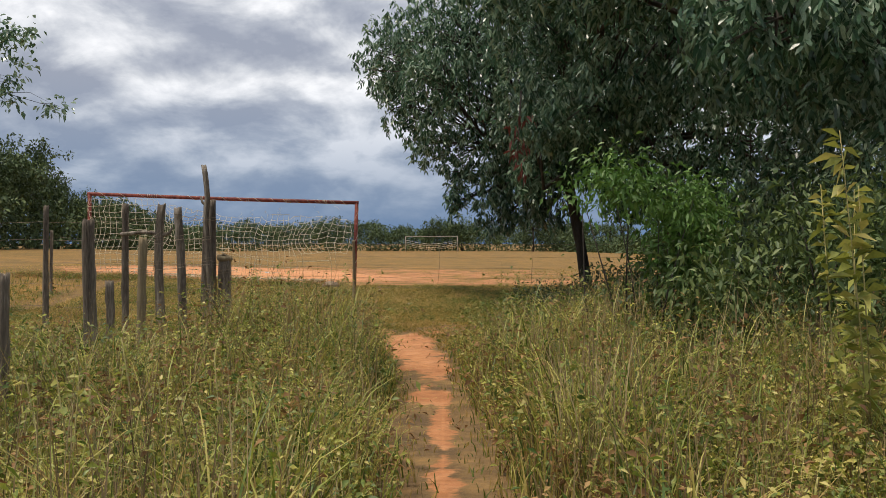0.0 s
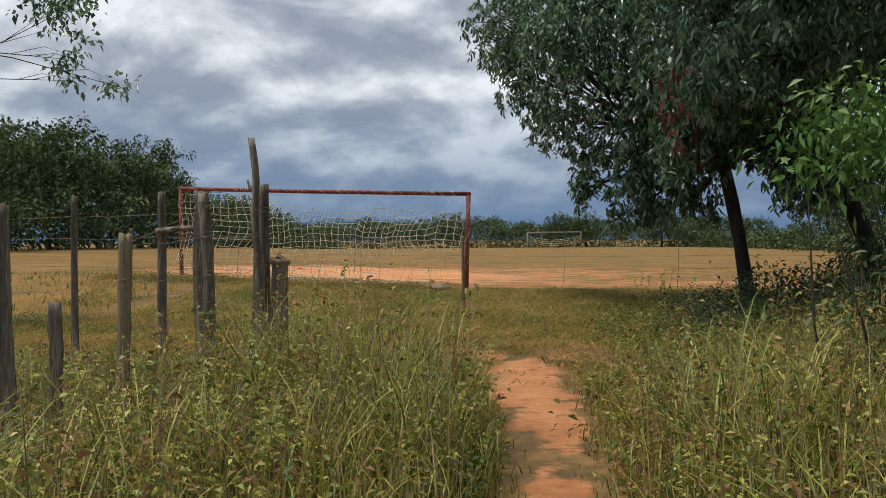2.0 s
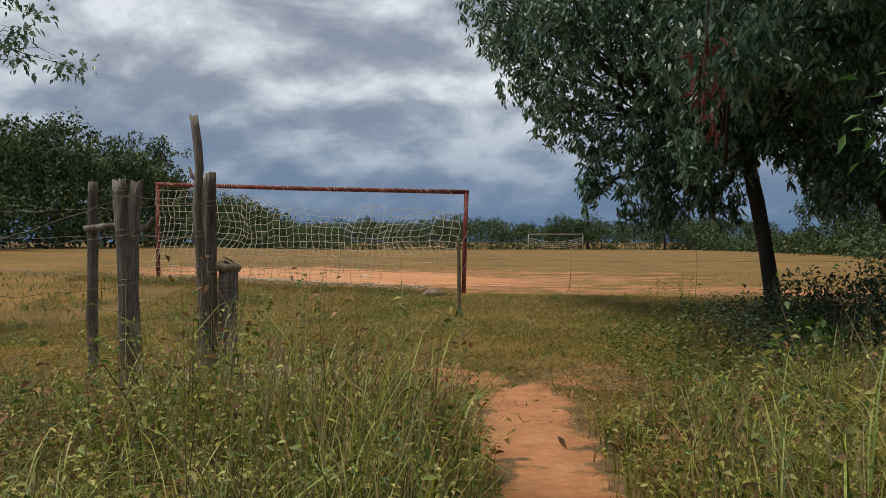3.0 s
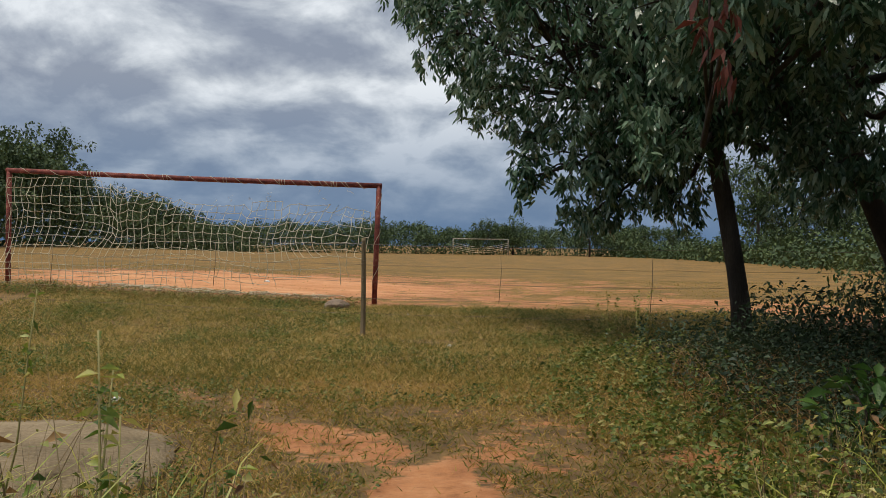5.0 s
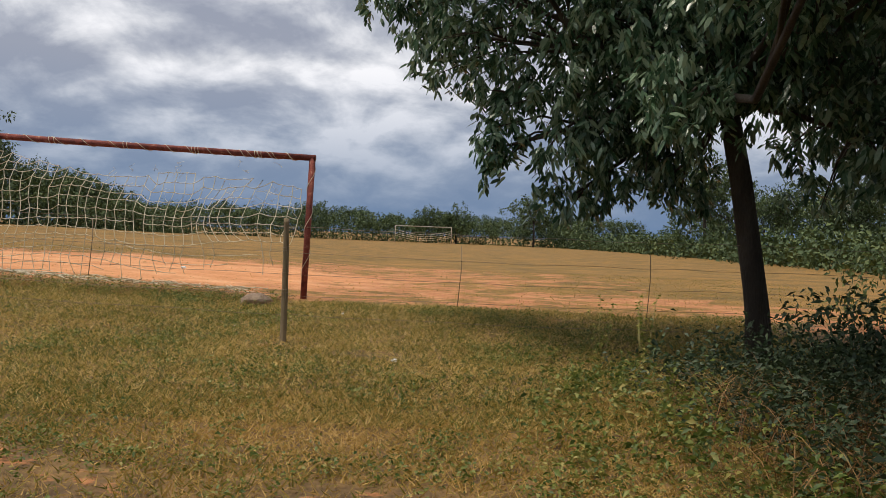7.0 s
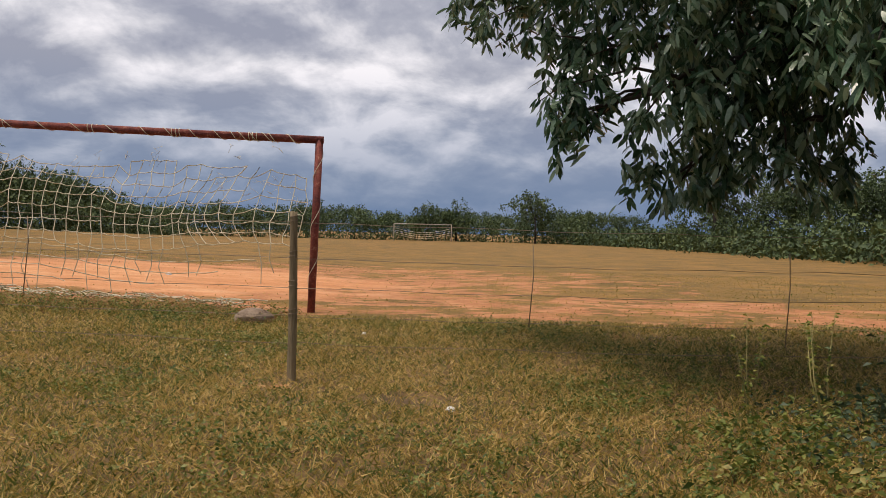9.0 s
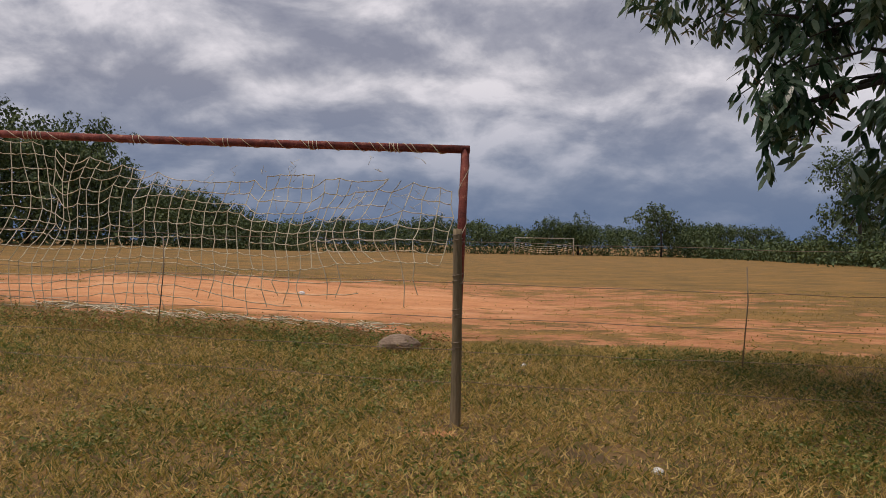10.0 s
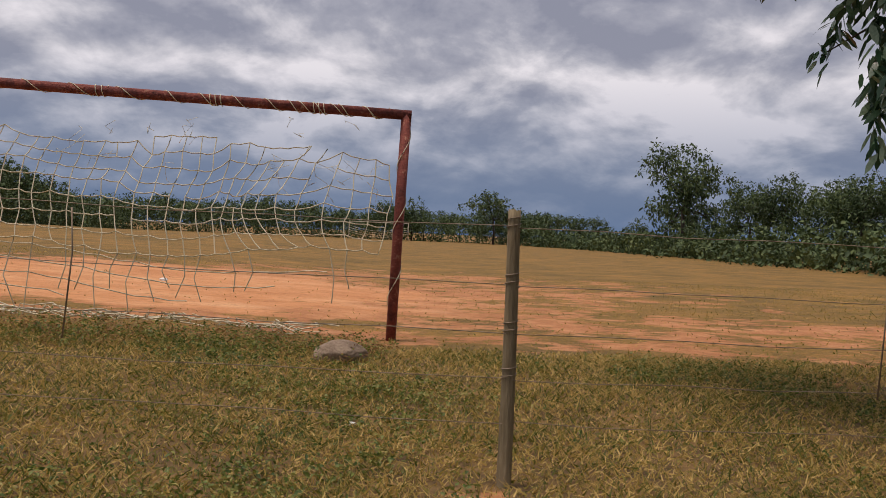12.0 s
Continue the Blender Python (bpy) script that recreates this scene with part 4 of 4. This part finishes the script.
# ---- grass and weeds ----
def blades(xy, h, w, rng, lean=0.35):
    """Bent grass blades: a quad and a tip each, written as triangles."""
    nb = len(xy)
    z = ground_z(xy[:, 0], xy[:, 1]) - 0.01
    base = np.column_stack([xy, z])
    a = rng.uniform(0, 2 * np.pi, nb)
    side = np.column_stack([np.cos(a), np.sin(a), np.zeros(nb)])
    b = rng.uniform(0, 2 * np.pi, nb)
    out = np.column_stack([np.cos(b), np.sin(b), np.zeros(nb)])
    H, W = h[:, None], w[:, None]
    up_ = np.array([0, 0, 1.0])
    k = rng.uniform(0.1, 1, nb)[:, None] * lean
    midp = base + up_ * H * 0.55 + out * H * k * 0.35
    tip = base + up_ * H * (1 - 0.25 * k) + out * H * k
    v = np.stack([base - side * W / 2, base + side * W / 2, midp + side * W * 0.4, midp - side * W * 0.4, tip], 1).reshape(-1, 3)
    i = np.arange(nb)[:, None] * 5
    f = np.concatenate([i + np.array([[0, 1, 2]]), i + np.array([[0, 2, 3]]), i + np.array([[3, 2, 4]])], 0)
    return v, f


def arcs(xy, h, w, rng, reach=0.8):
    """Long grass leaves that rise and bow over, in five steps."""
    nb = len(xy)
    base = np.column_stack([xy, ground_z(xy[:, 0], xy[:, 1])])
    b = rng.uniform(0, 2 * np.pi, nb)
    out = np.column_stack([np.cos(b), np.sin(b), np.zeros(nb)])
    side = np.column_stack([-np.sin(b), np.cos(b), np.zeros(nb)])
    vs = []
    steps = 6
    r_ = rng.uniform(0.5, 1.0, nb)[:, None] * reach
    for k in range(steps):
        f = k / (steps - 1)
        c = base + out * h[:, None] * r_ * f ** 1.6 + np.array([0, 0, 1.0]) * (h[:, None] * (1.55 * f - 0.85 * f * f * (0.6 + r_ * 0.6)))
        ww = w[:, None] * (1 - f) ** 0.7 * 0.5 + 0.0008
        vs += [c - side * ww, c + side * ww]
    v = np.stack(vs, 1).reshape(-1, 3)
    i = np.arange(nb)[:, None] * (steps * 2)
    f = np.concatenate([i + np.array([[2 * k, 2 * k + 1, 2 * k + 3, 2 * k + 2]]) for k in range(steps - 1)], 0)
    return v, f


def weeds(xy, h, per, leaf, rng):
    """Leafy weeds: leaves set along leaning stems."""
    nb = len(xy)
    base = np.column_stack([xy, ground_z(xy[:, 0], xy[:, 1])])
    tip = base + np.column_stack([rng.normal(size=(nb, 2)) * h[:, None] * 0.4, h])
    f = rng.uniform(0.15, 1.0, (nb, per, 1))
    p_ = (base[:, None, :] * (1 - f) + tip[:, None, :] * f + rng.normal(size=(nb, per, 3)) * 0.02).reshape(-1, 3)
    way = rng.normal(size=(nb * per, 3)) * np.array([1, 1, 0.45]) + np.array([0, 0, 0.2])
    s_ = rng.uniform(0.5, 1.3, nb * per)
    return leaf_arrays(p_, way, s_ * leaf[0], s_ * leaf[1], rng, 0.25)


def tall(x, y):
    """How tall the growth stands, in metres: uneven mounds on both sides of the path."""
    d = np.abs(x - path_x(y))
    near = 1 - soft(9.1, 11.0, y)
    t = np.where(x < path_x(y), np.where(x < -3.1, 0.36, 0.6), 0.66) * near * soft(0.14, 0.7, d)
    t = t + 0.2 * np.exp(-((x + 1.75) / 0.75) ** 2 - ((y - 8.4) / 1.2) ** 2) + 0.26 * np.exp(-((x - 1.6) / 0.8) ** 2 - ((y - 9.3) / 1.4) ** 2)
    right = 0.34 * soft(0.7, 1.6, x) * (1 - soft(16.5, 18.8, y)) * soft(9.0, 11.0, y)
    left = 0.16 * soft(2.9, 3.4, -x) * (1 - soft(11, 13, y)) * soft(9, 11, y)
    return (0.06 + t + right + left) * np.maximum(0.3, 1 + 0.36 * wobble(x, y, 0.8, 1.0) + 0.25 * wobble(x, y, 0.42, 5.0) + 0.2 * wobble(x, y, 0.17, 2.0))


def herbs(xy, h, stems, per, leaf, rng, spread=0.55):
    """Bushy herbs: curved stems that fork from one root, set with small leaves; leaves and stems apart."""
    m_ = len(xy) * stems
    base = np.repeat(np.column_stack([xy, ground_z(xy[:, 0], xy[:, 1])]), stems, 0)
    a = rng.uniform(0, 2 * np.pi, m_)
    out = np.column_stack([np.cos(a), np.sin(a), np.zeros(m_)])
    H = (np.repeat(h, stems) * rng.uniform(0.55, 1.1, m_))[:, None]
    reach = H * rng.uniform(0.08, spread, m_)[:, None]
    bow = rng.uniform(0.0, 0.35, m_)[:, None]

    def along(f, k=slice(None)):
        return base[k] + out[k] * reach[k] * f ** 1.5 + np.array([0, 0, 1.0]) * H[k] * (f - bow[k] * f ** 3)

    k = np.repeat(np.arange(m_), per)
    f = rng.uniform(0.2, 1.0, (m_ * per, 1)) ** 0.8
    at = along(f, k) + rng.normal(size=(m_ * per, 3)) * 0.012
    way = rng.normal(size=(m_ * per, 3)) * np.array([1, 1, 0.35]) + np.array([0, 0, 0.15]) + out[k] * 0.3
    s_ = rng.uniform(0.55, 1.3, m_ * per) * (1.2 - 0.5 * f[:, 0])
    greens = leaf_arrays(at, way, s_ * leaf[0], s_ * leaf[1], rng, 0.3)
    side = np.column_stack([-np.sin(a), np.cos(a), np.zeros(m_)])
    rows_ = []
    for q_ in (0.0, 0.4, 0.75, 1.0):
        c = along(np.full((m_, 1), q_))
        rows_ += [c - side * 0.003 * (1.1 - q_), c + side * 0.003 * (1.1 - q_)]
    i = np.arange(m_)[:, None] * 8
    return greens, (np.stack(rows_, 1).reshape(-1, 3), np.concatenate([i + np.array([[2 * j, 2 * j + 1, 2 * j + 3, 2 * j + 2]]) for j in range(3)], 0))


rng = np.random.default_rng(77)


def scatter(n_, x0, x1, y0, y1, thin_=1.0):
    p = np.column_stack([rng.uniform(x0, x1, n_), rng.uniform(y0, y1, n_)])
    rock = np.hypot((p[:, 0] + 3.05) / 1.1, (p[:, 1] - 12.3) / 1.0)
    side_ = np.maximum(-(0.62 * p[:, 1] + 0.7) - p[:, 0], p[:, 0] - 0.56 * p[:, 1] - 0.6)
    seen = rng.random(n_) > 0.85 * soft(0.0, 1.2, side_)
    p = p[seen]
    n_, rock = len(p), rock[seen]
    keep = (rng.random(n_) > bare(p[:, 0], p[:, 1]) * 1.5 * thin_) & (rng.random(n_) < soft(0.75, 1.1, rock) + 0.03)
    return p[keep]


def stuff(name, vf, mat, label, category="grass"):
    return tagged(new(name, mesh_of(name, *vf, mat)), label, category, kind="stuff")


p = scatter(66000, -9, 9, -3, 13)
h = tall(p[:, 0], p[:, 1]) * rng.uniform(0.4, 1.15, len(p))
stuff("tall_grass", blades(p, h, rng.uniform(0.005, 0.012, len(p)), rng, 0.7), M_GRASS, "tall tangled green and yellow grass")
p = scatter(22000, -9, 8, -3, 12.5)
p = p[tall(p[:, 0], p[:, 1]) > 0.2]
h = tall(p[:, 0], p[:, 1]) * rng.uniform(0.6, 1.3, len(p))
stuff("bowed_grass", arcs(p, h, rng.uniform(0.005, 0.012, len(p)), rng), M_WEED, "long bowed yellow-green grass leaves")
p = scatter(8000, -9, 8, -3, 12)
p = p[tall(p[:, 0], p[:, 1]) > 0.18]
h = tall(p[:, 0], p[:, 1]) * rng.uniform(0.5, 1.1, len(p))
stuff("leafy_weeds", weeds(p, h, 12, (0.045, 0.016), rng), M_WEED, "dense leafy yellow-green weeds", "weeds")
for n_, mat_, leaf_, label_, seed_ in ((1650, M_BUSHY, (0.044, 0.022), "bushy yellow-green herbs with small oval leaves", 3.0), (300, M_HERB, (0.06, 0.032), "broad-leaved green herbs", 6.0),
                                       (480, M_BROWN, (0.045, 0.02), "withered brown herbs among the green", 9.0), (560, M_YELLOW, (0.042, 0.02), "pale yellowing herbs", 12.0)):
    p = scatter(n_ * 2, -6.5, 6, 1.2, 11.6)
    p = p[(tall(p[:, 0], p[:, 1]) > 0.24) & (wobble(p[:, 0], p[:, 1], 0.6, seed_) + rng.normal(size=len(p)) * 0.3 > -0.15)]
    p = p[np.abs(p[:, 0] - path_x(p[:, 1])) > 0.42]
    h = tall(p[:, 0], p[:, 1]) * rng.uniform(0.55, 1.15, len(p)) * (1 + 0.55 * rng.random(len(p)) ** 4)
    h = np.minimum(h, 0.3 + 0.45 * np.abs(p[:, 0] - path_x(p[:, 1])))
    greens, stalks = herbs(p, h, 6, 16, leaf_, rng)
    stuff("bushy_herbs", greens, mat_, label_, "weeds")
    stuff("herb_stems", stalks, M_STEM, "thin stems of the herbs", "weeds")
p = scatter(6000, -7, 6, 2.4, 11.5)
p = p[(np.abs(p[:, 0] - path_x(p[:, 1])) > 0.45) & (tall(p[:, 0], p[:, 1]) > 0.25) & (wobble(p[:, 0], p[:, 1], 0.5, 8.0) > -0.1)]
h = tall(p[:, 0], p[:, 1]) * rng.uniform(0.75, 1.2, len(p))
stuff("broad_weeds", weeds(p, h, 12, (0.04, 0.02), rng), M_HERB, "broad-leaved yellow-green weeds", "weeds")
p = scatter(5200, -7, 6, 1.2, 12)
p = p[(tall(p[:, 0], p[:, 1]) > 0.2) & (wobble(p[:, 0], p[:, 1], 0.6, 4.0) > 0.0)]
h = tall(p[:, 0], p[:, 1]) * rng.uniform(0.6, 1.15, len(p))
stuff("withered_weeds", weeds(p, h, 12, (0.05, 0.022), rng), M_BROWN, "withered rusty brown weeds", "weeds")
p = scatter(24000, -7, 6, 1.2, 12)
p = p[tall(p[:, 0], p[:, 1]) > 0.25]
h = tall(p[:, 0], p[:, 1]) * rng.uniform(0.8, 1.35, len(p))
stuff("dry_stalks", blades(p, h, rng.uniform(0.004, 0.008, len(p)), rng, 0.35), M_STRAW, "thin dry stalks standing in the weeds", "weeds")
p = scatter(15000, -7, 7, 1.4, 12)
p = p[tall(p[:, 0], p[:, 1]) > 0.22]
h = tall(p[:, 0], p[:, 1]) * rng.uniform(0.6, 1.25, len(p))
stuff("yellow_grass", arcs(p, h, rng.uniform(0.003, 0.007, len(p)), rng, 0.7), M_YELLOW, "long thin yellowing grass leaves")
p = scatter(8000, 0.2, 6, 10.5, 19)
p = p[rng.random(len(p)) < soft(0.2, 2.0, p[:, 0] + 0.5 * wobble(p[:, 0], p[:, 1], 0.5)) * (1 - soft(17, 19, p[:, 1]))]
h = tall(p[:, 0], p[:, 1]) * rng.uniform(0.5, 1.25, len(p)) + 0.08
# weeds further under the crowns get a darker colour in place of shade
in_shade = p[:, 0] + 0.4 * wobble(p[:, 0], p[:, 1], 0.4) > 1.5
stuff("leafy_weeds", weeds(p[~in_shade], h[~in_shade], 12, (0.05, 0.026), rng), M_HERB, "low green weeds beside the trees", "weeds")
stuff("shade_weeds", weeds(p[in_shade], h[in_shade], 9, (0.05, 0.026), rng), M_SHADED, "low green weeds under the trees, coloured darker for shade", "weeds")
p = scatter(2600, 0.9, 5, 11.2, 16.5)
p = p[p[:, 0] > 1.5 + 0.4 * wobble(p[:, 0], p[:, 1], 0.5)]
stuff("dead_stalks", arcs(p, rng.uniform(0.25, 0.7, len(p)), rng.uniform(0.003, 0.007, len(p)), rng, 1.5), M_BROWN, "tangle of dead bowed stalks under the trees", "weeds")
def slivers(xy, long_, rng, flat_=0.5):
    """Single short blades and bits of straw, some upright and some lying."""
    nb = len(xy)
    base = np.column_stack([xy, ground_z(xy[:, 0], xy[:, 1]) + rng.uniform(0, 0.03, nb)])
    a = rng.uniform(0, 2 * np.pi, nb)
    way = unit(np.column_stack([np.cos(a), np.sin(a), np.abs(rng.normal(size=nb)) * flat_ + 0.1]))
    side = unit(np.cross(way, rng.normal(size=(nb, 3)) + np.array([0, 0, 0.6])))
    W = rng.uniform(0.0025, 0.006, nb)[:, None]
    return np.stack([base - side * W, base + side * W, base + way * long_[:, None]], 1).reshape(-1, 3), np.arange(nb * 3).reshape(-1, 3)


p = scatter(46000, -11, 6, 10.5, 23.0)
h = rng.uniform(0.03, 0.10, len(p)) * (1 + 0.4 * wobble(p[:, 0], p[:, 1], 0.5))
stuff("short_grass", blades(p, h, rng.uniform(0.004, 0.008, len(p)), rng, 1.5), M_DRY, "short dry brown and green turf grass")
p = scatter(150000, -9, 5.5, 10.5, 16.5)
stuff("turf_straw", slivers(p, rng.uniform(0.03, 0.09, len(p)), rng, 0.7), M_DRY, "fine dry straw and blades of the turf")
p = scatter(190000, -8, 4, 15.5, 22.8)
stuff("matted_grass", slivers(p, rng.uniform(0.03, 0.085, len(p)) * (1 + 0.4 * wobble(p[:, 0], p[:, 1], 0.3, 6.0)), rng, 0.8), M_MAT, "matted dry olive and brown turf grass")
p = scatter(30000, -10, 5, 11, 22.5)
p = p[(wobble(p[:, 0], p[:, 1], 0.8, 1.0) + 0.6 * wobble(p[:, 0], p[:, 1], 0.25, 3.0) + rng.normal(size=len(p)) * 0.2) > 0.3]
stuff("turf_weeds", weeds(p, rng.uniform(0.04, 0.12, len(p)), 10, (0.03, 0.016), rng), M_HERB, "small green weeds in patches of the turf", "weeds")
p = scatter(5000, -11, -2.4, 21.6, 23.1)
p = p[rng.random(len(p)) < 1.2 - np.abs(p[:, 1] - 22.4 + 0.3 * wobble(p[:, 0], p[:, 1], 0.5)) / 0.6]
h = rng.uniform(0.06, 0.2, len(p))
dry_ = rng.random(len(p)) < 0.45
stuff("edge_weeds", weeds(p[~dry_], h[~dry_], 8, (0.035, 0.014), rng), M_HERB, "ragged green weeds along the goal line", "weeds")
stuff("edge_weeds", weeds(p[dry_], h[dry_], 8, (0.035, 0.012), rng), M_BROWN, "ragged dry weeds along the goal line", "weeds")
p = scatter(34000, -14, 10, 22.5, 38, 0.78)
h = rng.uniform(0.015, 0.05, len(p))
stuff("field_grass", blades(p, h, rng.uniform(0.010, 0.022, len(p)), rng, 2.2), M_DRY, "sparse dry grass on the pitch")
p = np.column_stack([rng.uniform(-24, 22, 46000), rng.uniform(-12, 24, 46000)])
p = p[((p[:, 0] < -8.5) | (p[:, 0] > 6.5) | (p[:, 1] < 1.0)) & (np.abs(p[:, 0] - path_x(p[:, 1])) > 0.35)]
h = np.where(p[:, 1] < 12, 0.34, 0.13) * rng.uniform(0.5, 1.3, len(p)) * (1 + 0.35 * wobble(p[:, 0], p[:, 1], 0.8))
stuff("rough_grass", blades(p, h, rng.uniform(0.012, 0.03, len(p)), rng, 0.9), M_GRASS, "rough green and yellow grass round the path")
